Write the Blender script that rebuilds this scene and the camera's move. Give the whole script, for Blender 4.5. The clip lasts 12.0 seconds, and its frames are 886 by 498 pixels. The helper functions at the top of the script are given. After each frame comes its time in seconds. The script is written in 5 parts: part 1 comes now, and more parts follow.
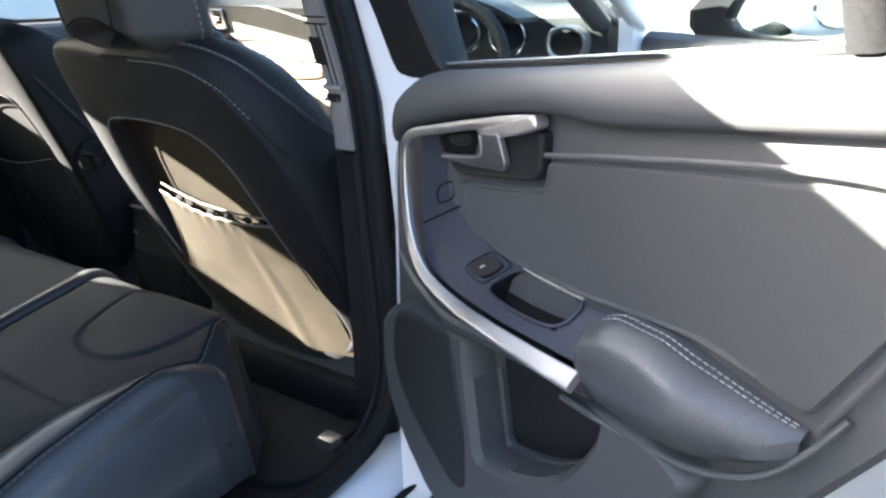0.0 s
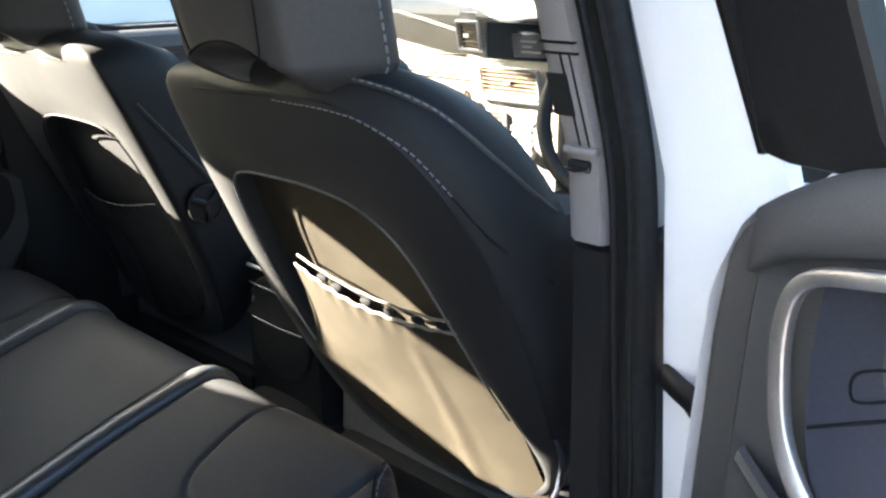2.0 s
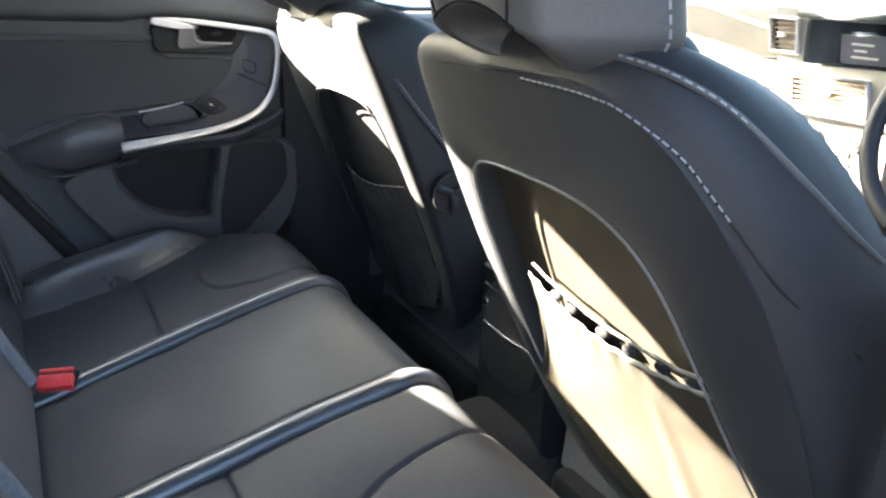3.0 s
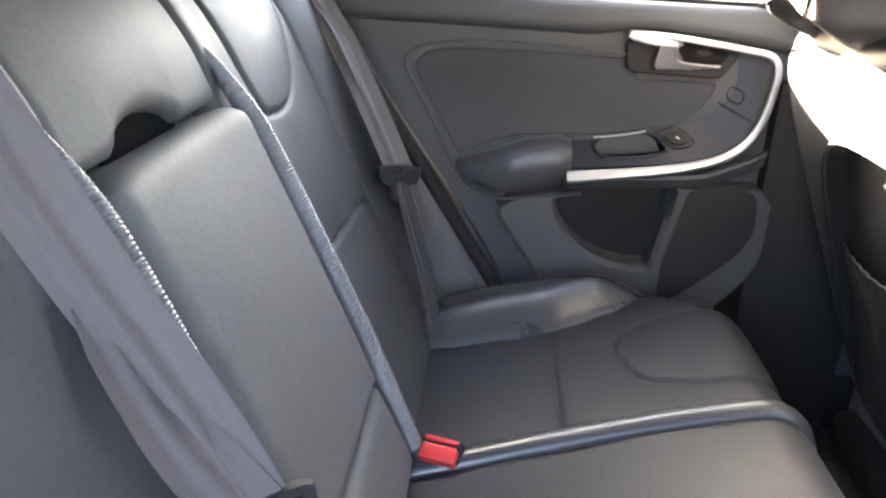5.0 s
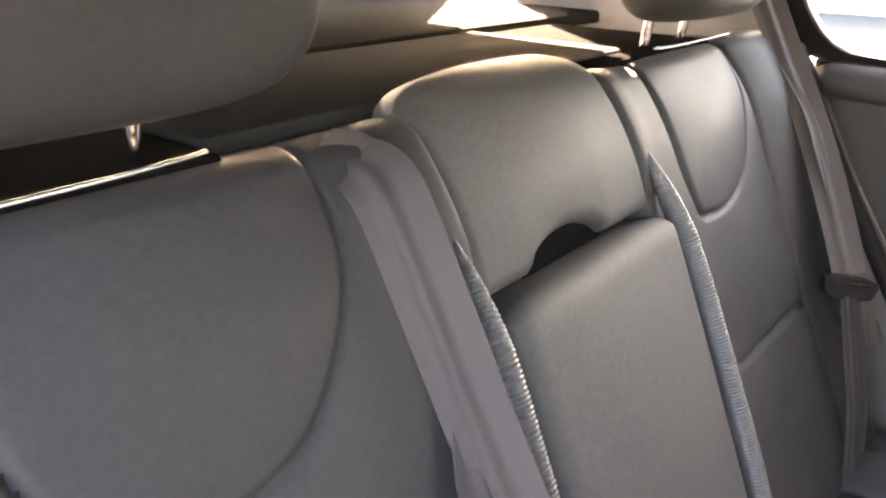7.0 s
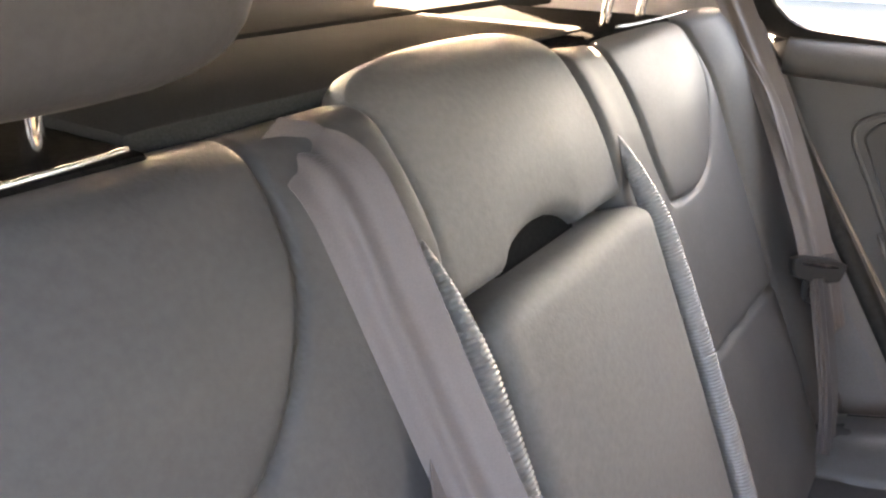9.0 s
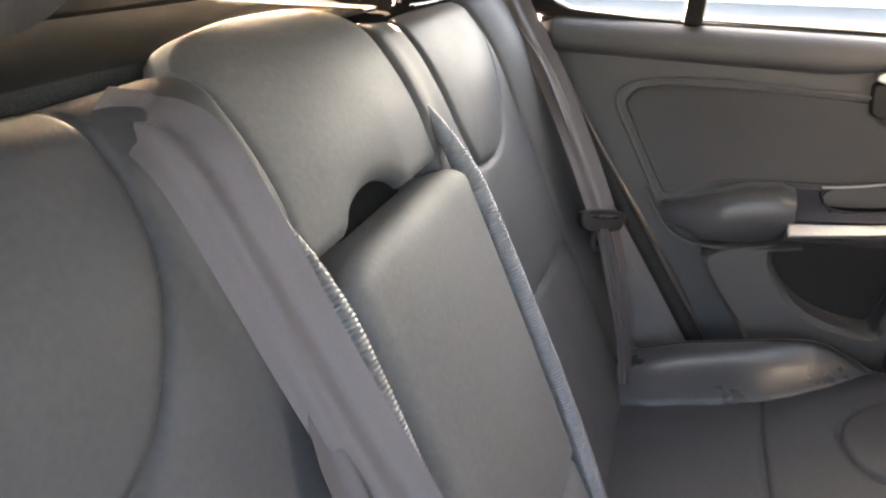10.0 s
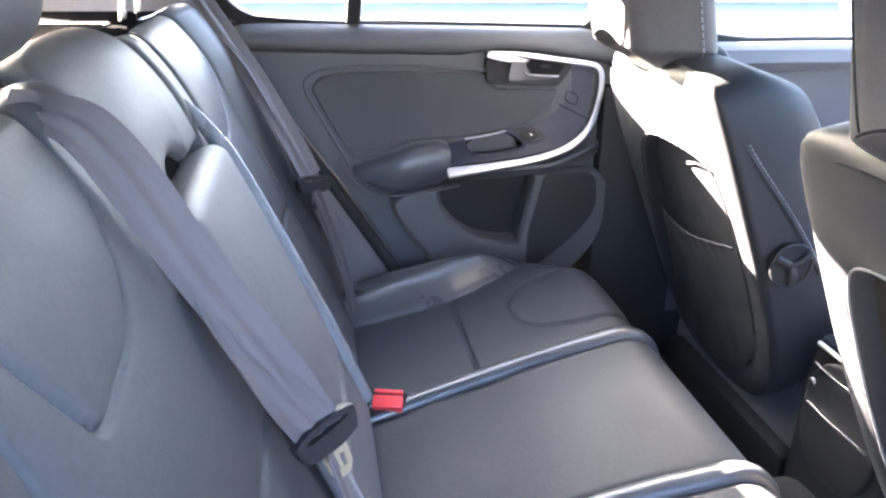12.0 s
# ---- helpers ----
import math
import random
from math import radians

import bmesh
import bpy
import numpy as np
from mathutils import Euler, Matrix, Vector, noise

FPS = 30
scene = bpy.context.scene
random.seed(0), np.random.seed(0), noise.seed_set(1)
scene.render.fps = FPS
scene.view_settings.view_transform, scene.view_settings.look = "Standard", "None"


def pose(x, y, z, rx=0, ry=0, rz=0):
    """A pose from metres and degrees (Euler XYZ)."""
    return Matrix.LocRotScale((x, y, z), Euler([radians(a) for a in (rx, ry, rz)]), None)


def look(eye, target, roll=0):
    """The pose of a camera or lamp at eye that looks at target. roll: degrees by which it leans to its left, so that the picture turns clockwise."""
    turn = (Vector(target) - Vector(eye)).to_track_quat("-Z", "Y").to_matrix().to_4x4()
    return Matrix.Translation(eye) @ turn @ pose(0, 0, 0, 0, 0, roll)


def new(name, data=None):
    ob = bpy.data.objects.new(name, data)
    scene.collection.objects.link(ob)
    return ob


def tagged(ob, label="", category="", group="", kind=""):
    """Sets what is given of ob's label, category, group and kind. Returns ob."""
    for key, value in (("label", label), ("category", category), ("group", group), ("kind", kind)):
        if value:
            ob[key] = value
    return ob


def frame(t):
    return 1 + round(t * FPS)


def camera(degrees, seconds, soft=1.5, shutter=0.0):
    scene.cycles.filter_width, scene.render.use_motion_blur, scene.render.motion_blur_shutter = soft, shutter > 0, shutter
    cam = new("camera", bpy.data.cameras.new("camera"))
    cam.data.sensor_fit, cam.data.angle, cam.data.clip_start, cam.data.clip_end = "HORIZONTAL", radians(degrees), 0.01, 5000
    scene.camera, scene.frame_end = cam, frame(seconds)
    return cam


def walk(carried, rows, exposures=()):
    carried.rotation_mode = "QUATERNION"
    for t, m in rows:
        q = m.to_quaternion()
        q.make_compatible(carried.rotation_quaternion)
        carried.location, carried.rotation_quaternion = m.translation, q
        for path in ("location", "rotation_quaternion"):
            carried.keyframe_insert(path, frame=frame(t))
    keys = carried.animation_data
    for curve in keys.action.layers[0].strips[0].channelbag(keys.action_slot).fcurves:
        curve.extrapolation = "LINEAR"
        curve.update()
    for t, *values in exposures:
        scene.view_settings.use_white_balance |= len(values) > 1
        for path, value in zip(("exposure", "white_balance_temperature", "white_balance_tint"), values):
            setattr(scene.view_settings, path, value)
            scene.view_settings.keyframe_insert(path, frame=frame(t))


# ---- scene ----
cam = camera(60.8, 12.0, soft=2.4)
PATH = [
    (0, (1.411, -0.253, 1.165), (0.395, 1.326, 0.475), 0.1),
    (0.5, (1.325, -0.194, 1.143), (0.352, 1.412, 0.454), 0.1),
    (1, (1.231, -0.14, 1.142), (0.259, 1.466, 0.453), -0.0),
    (1.5, (1.107, -0.074, 1.155), (0.087, 1.502, 0.464), 0.1),
    (2, (0.996, -0.024, 1.167), (-0.178, 1.438, 0.472), 0.3),
    (2.5, (0.94, 0.042, 1.15), (-0.445, 1.306, 0.453), 0.9),
    (3, (0.905, 0.097, 1.124), (-0.72, 1.032, 0.429), 1.6),
    (3.2, (0.894, 0.106, 1.109), (-0.795, 0.917, 0.411), 1.8),
    (4.8, (0.618, 0.141, 1.138), (-1.231, 0.174, 0.377), 2.0),
    (5, (0.599, 0.132, 1.146), (-1.251, 0.027, 0.393), 1.8),
    (5.5, (0.549, 0.119, 1.19), (-1.248, -0.32, 0.429), 1.8),
    (6, (0.529, 0.137, 1.225), (-1.154, -0.628, 0.463), 0.8),
    (6.5, (0.528, 0.143, 1.227), (-1.04, -0.836, 0.464), 0.7),
    (7, (0.542, 0.138, 1.239), (-0.907, -1.006, 0.468), 1.2),
    (7.2, (0.54, 0.133, 1.246), (-0.849, -1.072, 0.459), 1.3),
    (8.8, (0.511, 0.098, 1.229), (-0.931, -1.032, 0.426), 0.8),
    (9, (0.504, 0.094, 1.222), (-1.019, -0.934, 0.432), 0.6),
    (9.5, (0.51, 0.081, 1.205), (-1.164, -0.682, 0.422), 0.6),
    (10, (0.546, 0.072, 1.201), (-1.219, -0.457, 0.423), 0.9),
    (10.5, (0.604, 0.062, 1.188), (-1.218, -0.213, 0.41), 1.1),
    (11, (0.663, 0.051, 1.178), (-1.183, 0.012, 0.409), 0.8),
    (11.5, (0.751, 0.045, 1.194), (-1.094, 0.177, 0.432), 0.6),
    (12, (0.825, 0.003, 1.228), (-0.998, 0.322, 0.469), 0.7),
]
EXPOSURES = [(0.0, 5.1, 5700, 10), (1.5, 5.25, 5850, 9), (2.0, 5.45, 6050, 9), (2.5, 5.7, 6000, 10), (3.2, 6.9, 5950, 10), (5.0, 7.55, 6900, 18), (6.5, 7.3, 8200, 24), (9.0, 7.72, 8200, 23), (10.0, 7.42, 7800, 20), (10.5, 7.35, 7350, 18), (11.2, 7.55, 7000, 19), (12.0, 7.78, 5900, 20)]
SUN, SKY = 5.0, 0.036
walk(cam, [(t, look(eye, target, roll)) for t, eye, target, roll in PATH], EXPOSURES)

# ---- world and sun ----
SUN_WAY = Vector((1.45, 1.0, -0.79)).normalized()   # the way the sunlight travels: from behind and the left
world = bpy.data.worlds.new("world")
scene.world = world
world.use_nodes = True
wn = world.node_tree
sky = wn.nodes.new("ShaderNodeTexSky")
sky.sky_type = "NISHITA"
sky.sun_disc = False
sky.dust_density = 6.0
sky.sun_elevation = math.asin(-SUN_WAY.z)
sky.sun_rotation = math.atan2(-SUN_WAY.x, -SUN_WAY.y)
wn.links.new(sky.outputs[0], wn.nodes["Background"].inputs[0])
wn.nodes["Background"].inputs[1].default_value = SKY
sun = new("sun", bpy.data.lights.new("sun", "SUN"))
sun.data.energy = SUN
sun.data.angle = radians(0.53)
sun.data.color = (1.0, 0.85, 0.64)
sun.matrix_world = look((-6, -4, 4), Vector((-6, -4, 4)) + SUN_WAY)

# ---- materials ----
def material(name, colour, rough=0.5, metal=0.0, vary=0.25, scale=60.0, bump=0.0, bump_scale=400.0, stain=0.15,
             stain_scale=5.0, coat=0.0, cells=False, spec=0.5, sheen=0.0, emit=0.0):
    """A surface with grain (noise or leather cells), broad stains, uneven gloss and fine relief, at real size."""
    m = bpy.data.materials.new(name)
    m.use_nodes = True
    t = m.node_tree
    b = t.nodes["Principled BSDF"]
    co = t.nodes.new("ShaderNodeTexCoord")
    fine = t.nodes.new("ShaderNodeTexNoise")
    fine.inputs["Scale"].default_value = scale
    fine.inputs["Detail"].default_value = 4
    broad = t.nodes.new("ShaderNodeTexNoise")
    broad.inputs["Scale"].default_value = stain_scale
    broad.inputs["Detail"].default_value = 5
    for n in (fine, broad):
        t.links.new(co.outputs["Object"], n.inputs["Vector"])
    last = None
    for n, amount in ((fine, vary), (broad, stain)):
        r = t.nodes.new("ShaderNodeMapRange")
        r.inputs["From Min"].default_value, r.inputs["From Max"].default_value = 0.3, 0.7
        r.inputs["To Min"].default_value, r.inputs["To Max"].default_value = 1 - amount, 1 + amount
        t.links.new(n.outputs["Fac"], r.inputs["Value"])
        mix = t.nodes.new("ShaderNodeMix")
        mix.data_type, mix.blend_type = "RGBA", "MULTIPLY"
        mix.inputs["Factor"].default_value = 1
        mix.inputs["A"].default_value = (*colour, 1)
        if last:
            t.links.new(last.outputs["Result"], mix.inputs["A"])
        t.links.new(r.outputs["Result"], mix.inputs["B"])
        last = mix
    t.links.new(last.outputs["Result"], b.inputs["Base Color"])
    g = t.nodes.new("ShaderNodeMapRange")
    g.inputs["From Min"].default_value, g.inputs["From Max"].default_value = 0.3, 0.7
    g.inputs["To Min"].default_value, g.inputs["To Max"].default_value = max(0.03, rough * 0.85), min(1, rough * 1.15)
    t.links.new(broad.outputs["Fac"], g.inputs["Value"])
    t.links.new(g.outputs["Result"], b.inputs["Roughness"])
    b.inputs["Metallic"].default_value = metal
    b.inputs["Specular IOR Level"].default_value = spec
    b.inputs["Coat Weight"].default_value = coat
    b.inputs["Coat Roughness"].default_value = 0.08
    if sheen:
        b.inputs["Sheen Weight"].default_value = sheen
        b.inputs["Sheen Roughness"].default_value = 0.5
    if emit:
        b.inputs["Emission Color"].default_value = (*colour, 1)
        b.inputs["Emission Strength"].default_value = emit
    if bump:
        if cells:
            rel = t.nodes.new("ShaderNodeTexVoronoi")
            rel.feature = "SMOOTH_F1"
        else:
            rel = t.nodes.new("ShaderNodeTexNoise")
            rel.inputs["Detail"].default_value = 3
        rel.inputs["Scale"].default_value = bump_scale
        t.links.new(co.outputs["Object"], rel.inputs["Vector"])
        bp = t.nodes.new("ShaderNodeBump")
        bp.inputs["Strength"].default_value = bump
        bp.inputs["Distance"].default_value = 0.001
        t.links.new(rel.outputs["Distance" if cells else "Fac"], bp.inputs["Height"])
        t.links.new(bp.outputs["Normal"], b.inputs["Normal"])
    return m


def glass_material(name, tint, rough=0.0):
    m = bpy.data.materials.new(name)
    m.use_nodes = True
    t = m.node_tree
    out = t.nodes["Material Output"]
    t.nodes.remove(t.nodes["Principled BSDF"])
    clear = t.nodes.new("ShaderNodeBsdfTransparent")
    clear.inputs["Color"].default_value = (*tint, 1)
    gloss = t.nodes.new("ShaderNodeBsdfGlossy")
    gloss.inputs["Roughness"].default_value = 0.02 + rough
    edge = t.nodes.new("ShaderNodeLayerWeight")
    edge.inputs["Blend"].default_value = 0.5
    steep = t.nodes.new("ShaderNodeMath")
    steep.operation = "POWER"
    steep.inputs[1].default_value = 5.0
    t.links.new(edge.outputs["Facing"], steep.inputs[0])
    shine = t.nodes.new("ShaderNodeMath")
    shine.operation = "MULTIPLY_ADD"
    shine.inputs[1].default_value, shine.inputs[2].default_value = 0.8, 0.03
    t.links.new(steep.outputs[0], shine.inputs[0])
    mix = t.nodes.new("ShaderNodeMixShader")
    t.links.new(shine.outputs[0], mix.inputs[0])
    t.links.new(clear.outputs[0], mix.inputs[1])
    t.links.new(gloss.outputs[0], mix.inputs[2])
    t.links.new(mix.outputs[0], out.inputs[0])
    return m


def ribbed(m, scale, strength, axis="Z"):
    """Adds fine ribs (webbing, gathered leather) to a material's relief."""
    t = m.node_tree
    b = t.nodes["Principled BSDF"]
    co = t.nodes.new("ShaderNodeTexCoord")
    wave = t.nodes.new("ShaderNodeTexWave")
    wave.bands_direction = axis
    wave.inputs["Scale"].default_value = scale
    wave.inputs["Distortion"].default_value = 0.6
    t.links.new(co.outputs["Object"], wave.inputs["Vector"])
    bp = t.nodes.new("ShaderNodeBump")
    bp.inputs["Strength"].default_value = strength
    bp.inputs["Distance"].default_value = 0.001
    t.links.new(wave.outputs["Fac"], bp.inputs["Height"])
    t.links.new(bp.outputs["Normal"], b.inputs["Normal"])
    return m


# one charcoal leather: plain lit, MID and DARK with shade in their colour
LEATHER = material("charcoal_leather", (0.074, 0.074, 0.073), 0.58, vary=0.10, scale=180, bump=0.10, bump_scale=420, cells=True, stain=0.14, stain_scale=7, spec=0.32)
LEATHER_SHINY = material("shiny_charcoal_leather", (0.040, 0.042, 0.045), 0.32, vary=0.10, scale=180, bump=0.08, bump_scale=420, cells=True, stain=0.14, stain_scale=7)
LEATHER_DARK = material("shaded_matt_charcoal_leather", (0.0215, 0.0225, 0.0248), 0.63, vary=0.12, scale=180, bump=0.10, bump_scale=420, cells=True, stain=0.14, stain_scale=7, spec=0.20)
LEATHER_MID = material("half_shaded_charcoal_leather", (0.038, 0.038, 0.039), 0.56, vary=0.10, scale=180, bump=0.10, bump_scale=420, cells=True, stain=0.14, stain_scale=7, spec=0.35)
LEATHER_SOFT = material("charcoal_grained_fabric", (0.046, 0.049, 0.053), 0.66, vary=0.25, scale=900, bump=0.3, bump_scale=1300, stain=0.12, stain_scale=9, sheen=0.15)
PIPING = material("piping_leather", (0.075, 0.078, 0.085), 0.33, vary=0.1, scale=200, bump=0.2, bump_scale=500, cells=True)
GATHER = material("gathered_leather", (0.11, 0.112, 0.116), 0.26, vary=0.1, scale=200)
SEAT_BACK = material("black_seat_back_vinyl", (0.0115, 0.0122, 0.014), 0.62, vary=0.12, scale=350, bump=0.12, bump_scale=600, cells=True, spec=0.20, sheen=0.02)
# one pocket cover twice: warm sunlight in the first colour, shade in the second
POCKET_SUN = material("sun_tan_pocket_fabric", (0.0205, 0.0168, 0.0107), 0.85, vary=0.18, scale=600, bump=0.4, bump_scale=900, stain=0.12, stain_scale=14, spec=0.2)
POCKET_SHADE = material("shaded_pocket_cover", (0.0165, 0.0172, 0.019), 0.65, vary=0.12, scale=350, bump=0.15, bump_scale=700, stain=0.12, stain_scale=14, spec=0.3)
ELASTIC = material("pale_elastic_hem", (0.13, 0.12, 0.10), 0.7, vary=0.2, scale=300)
DOOR_PLASTIC = material("soft_dark_plastic", (0.038, 0.040, 0.043), 0.60, vary=0.14, scale=500, bump=0.10, bump_scale=900, cells=True, stain=0.12)
DOOR_PAD = material("dark_woven_insert", (0.025, 0.0265, 0.029), 0.75, vary=0.2, scale=800, bump=0.25, bump_scale=1100, stain=0.12, sheen=0.12)
SPEAKER = material("shaded_speaker_cover_plastic", (0.0135, 0.014, 0.0155), 0.65, vary=0.18, scale=500, bump=0.15, bump_scale=900, stain=0.12, spec=0.25)
DOOR_LEATHER = material("armrest_leather", (0.045, 0.047, 0.052), 0.42, vary=0.15, scale=220, bump=0.25, bump_scale=500, cells=True)
PANEL_GLOSS = material("slate_switch_panel", (0.021, 0.024, 0.036), 0.52, vary=0.12, scale=300, bump=0.1, bump_scale=900, spec=0.3)
BLACK = material("black_plastic", (0.010, 0.0105, 0.0115), 0.52, vary=0.25, scale=300, bump=0.12, bump_scale=700, spec=0.2)
RUBBER = material("black_rubber", (0.009, 0.0095, 0.010), 0.7, vary=0.3, scale=120, stain=0.3, stain_scale=12, spec=0.2)
SILVER = material("satin_aluminium", (0.52, 0.52, 0.53), 0.42, 0.95, vary=0.05, scale=250, stain=0.06, stain_scale=20)
SATIN_GREY = material("shaded_satin_metal", (0.27, 0.27, 0.28), 0.40, 0.9, vary=0.05, scale=250, stain=0.06, stain_scale=20)
CHROME_DARK = material("dark_chrome", (0.35, 0.36, 0.38), 0.25, 1.0, vary=0.05, scale=100)
CHROME = material("bright_chrome", (0.85, 0.85, 0.86), 0.12, 1.0, vary=0.04, scale=100, stain=0.05)
WHITE = material("white_car_paint", (0.80, 0.81, 0.83), 0.35, vary=0.02, scale=600, stain=0.05, stain_scale=4, coat=0.7)
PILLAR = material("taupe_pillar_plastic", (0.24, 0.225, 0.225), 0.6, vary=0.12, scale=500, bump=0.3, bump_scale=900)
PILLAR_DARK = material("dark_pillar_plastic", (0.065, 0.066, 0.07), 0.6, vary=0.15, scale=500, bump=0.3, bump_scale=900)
# dashboard vinyl twice: a pale sunlit tone and a dark shaded one
DASH = material("sunlit_dashboard_vinyl", (0.17, 0.158, 0.142), 0.55, vary=0.08, scale=400, bump=0.25, bump_scale=800, cells=True)
DASH_DARK = material("shaded_dashboard_vinyl", (0.020, 0.024, 0.027), 0.5, vary=0.2, scale=400, bump=0.25, bump_scale=800, cells=True)
STACK = material("aluminium_stack", (0.22, 0.205, 0.185), 0.45, 0.3, vary=0.06, scale=300)
WOOD = material("tan_inlay", (0.12, 0.085, 0.055), 0.4, vary=0.3, scale=90, stain=0.25, stain_scale=14)
SCREEN = material("dark_screen_glass", (0.010, 0.013, 0.018), 0.12, vary=0.1, scale=50, coat=0.5)
WEBBING = ribbed(material("grey_webbing", (0.055, 0.0465, 0.046), 0.6, vary=0.15, scale=900, stain=0.12, sheen=0.1), 380.0, 0.25)
RED = material("red_button_plastic", (0.55, 0.035, 0.035), 0.4, vary=0.06, scale=200)
CARPET = material("black_carpet", (0.009, 0.009, 0.0095), 0.95, vary=0.5, scale=700, bump=1.0, bump_scale=800, stain=0.3, stain_scale=10)
HEADLINER = material("grey_headliner_cloth", (0.13, 0.128, 0.125), 0.9, vary=0.08, scale=900, bump=0.4, bump_scale=1200)
SHELF = material("grey_shelf_felt", (0.030, 0.030, 0.029), 1.0, vary=0.2, scale=900, bump=0.5, bump_scale=900, spec=0.0)
THREAD = material("pale_grey_thread", (0.15, 0.155, 0.165), 0.7, vary=0.2, scale=500)
SEAM = material("dark_seam", (0.010, 0.010, 0.011), 0.85, spec=0.08)
ASPHALT = material("worn_asphalt", (0.060, 0.059, 0.057), 0.9, vary=0.45, scale=140, bump=0.6, bump_scale=200, stain=0.2, stain_scale=0.8)
TONGUE = material("worn_steel", (0.20, 0.165, 0.105), 0.55, 0.1, vary=0.1, scale=150)
WINDOW_GLASS = glass_material("tinted_window_glass", (0.90, 0.94, 0.93))
WALL_WHITE = material("pale_fill_wall", (0.74, 0.72, 0.68), 0.85, vary=0.08, scale=20, bump=0.4, bump_scale=60, stain=0.1, stain_scale=0.6)
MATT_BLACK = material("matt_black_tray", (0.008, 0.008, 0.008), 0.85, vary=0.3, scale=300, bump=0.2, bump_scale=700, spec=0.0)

# ---- mesh helpers ----
def thing(name, place, label="", category="", group="", kind=""):
    ob = new(name)
    ob.location = place
    ob.empty_display_size = 0.05
    return tagged(ob, label, category, group, kind)


def finish(bm, name, mat, sharp=42):
    bmesh.ops.recalc_face_normals(bm, faces=bm.faces)
    me = bpy.data.meshes.new(name)
    bm.to_mesh(me)
    bm.free()
    me.materials.append(mat)
    me.shade_smooth()
    me.set_sharp_from_angle(angle=radians(sharp))
    return me


def part(name, bm, mat, parent=None, label="", sharp=42):
    ob = new(name, finish(bm, name, mat, sharp))
    if parent is not None:
        ob.parent = parent
        if parent.type == "EMPTY":
            ob.matrix_parent_inverse = Matrix.Translation(parent.location).inverted()
    return tagged(ob, label)


def catmull(pts, per=8, closed=False):
    p = [np.array(q, float) for q in pts]
    n = len(p)
    out = []
    for i in range(n if closed else n - 1):
        a, b, c, d = ((p[(i + k) % n] if closed else p[min(max(i + k, 0), n - 1)]) for k in (-1, 0, 1, 2))
        for j in range(per):
            t = j / per
            out.append(0.5 * (2 * b + (c - a) * t + (2 * a - 5 * b + 4 * c - d) * t * t + (3 * b - 3 * c + d - a) * t ** 3))
    if not closed:
        out.append(p[-1])
    return out


def chaikin(pts, times=3):
    p = [np.array(q, float) for q in pts]
    for _ in range(times):
        p = [v for a, b in zip(p, p[1:] + p[:1]) for v in (0.75 * a + 0.25 * b, 0.25 * a + 0.75 * b)]
    return p


def fillet(pts, r, per=6):
    """A closed outline with its corners rounded by about r (one value, or one for each corner)."""
    p = [np.array(q, float) for q in pts]
    out = []
    for i, b in enumerate(p):
        a, c = p[i - 1], p[(i + 1) % len(p)]
        k = r[i] if isinstance(r, (list, tuple)) else r
        la, lc = np.linalg.norm(a - b), np.linalg.norm(c - b)
        u, v = b + (a - b) / la * min(k, la * 0.48), b + (c - b) / lc * min(k, lc * 0.48)
        out += [(1 - f) ** 2 * u + 2 * f * (1 - f) * b + f * f * v for f in np.linspace(0, 1, per)]
    return out


def evenly(pts, n, closed=True):
    p = np.array(pts, float)
    q = np.vstack([p, p[:1]]) if closed else p
    d = np.concatenate([[0], np.cumsum(np.linalg.norm(np.diff(q, axis=0), axis=1))])
    at = np.linspace(0, d[-1], n, endpoint=not closed)
    return [np.array([np.interp(a, d, q[:, k]) for k in range(q.shape[1])]) for a in at]


def bridge(bm, rings, closed=True, cap_first=False, cap_last=False):
    vs = [[bm.verts.new(p) for p in ring] for ring in rings]
    n = len(vs[0])
    for a, b in zip(vs, vs[1:]):
        for i in range(n if closed else n - 1):
            j = (i + 1) % n
            bm.faces.new((a[i], a[j], b[j], b[i]))
    if cap_first:
        bm.faces.new(vs[0][::-1])
    if cap_last:
        bm.faces.new(vs[-1])
    return vs


def loft(rings, caps=True):
    bm = bmesh.new()
    bridge(bm, rings, True, caps, caps)
    return bm


def inset(ring, d):
    """Moves a closed 2D ring inwards by d along its normals."""
    p = np.array(ring)
    area = np.sum(p[:, 0] * np.roll(p[:, 1], -1) - np.roll(p[:, 0], -1) * p[:, 1])
    tang = np.roll(p, -1, 0) - np.roll(p, 1, 0)
    norm = np.stack([-tang[:, 1], tang[:, 0]], 1) * (1 if area > 0 else -1)
    norm /= np.maximum(np.linalg.norm(norm, axis=1, keepdims=True), 1e-9)
    return [q for q in p + norm * d]


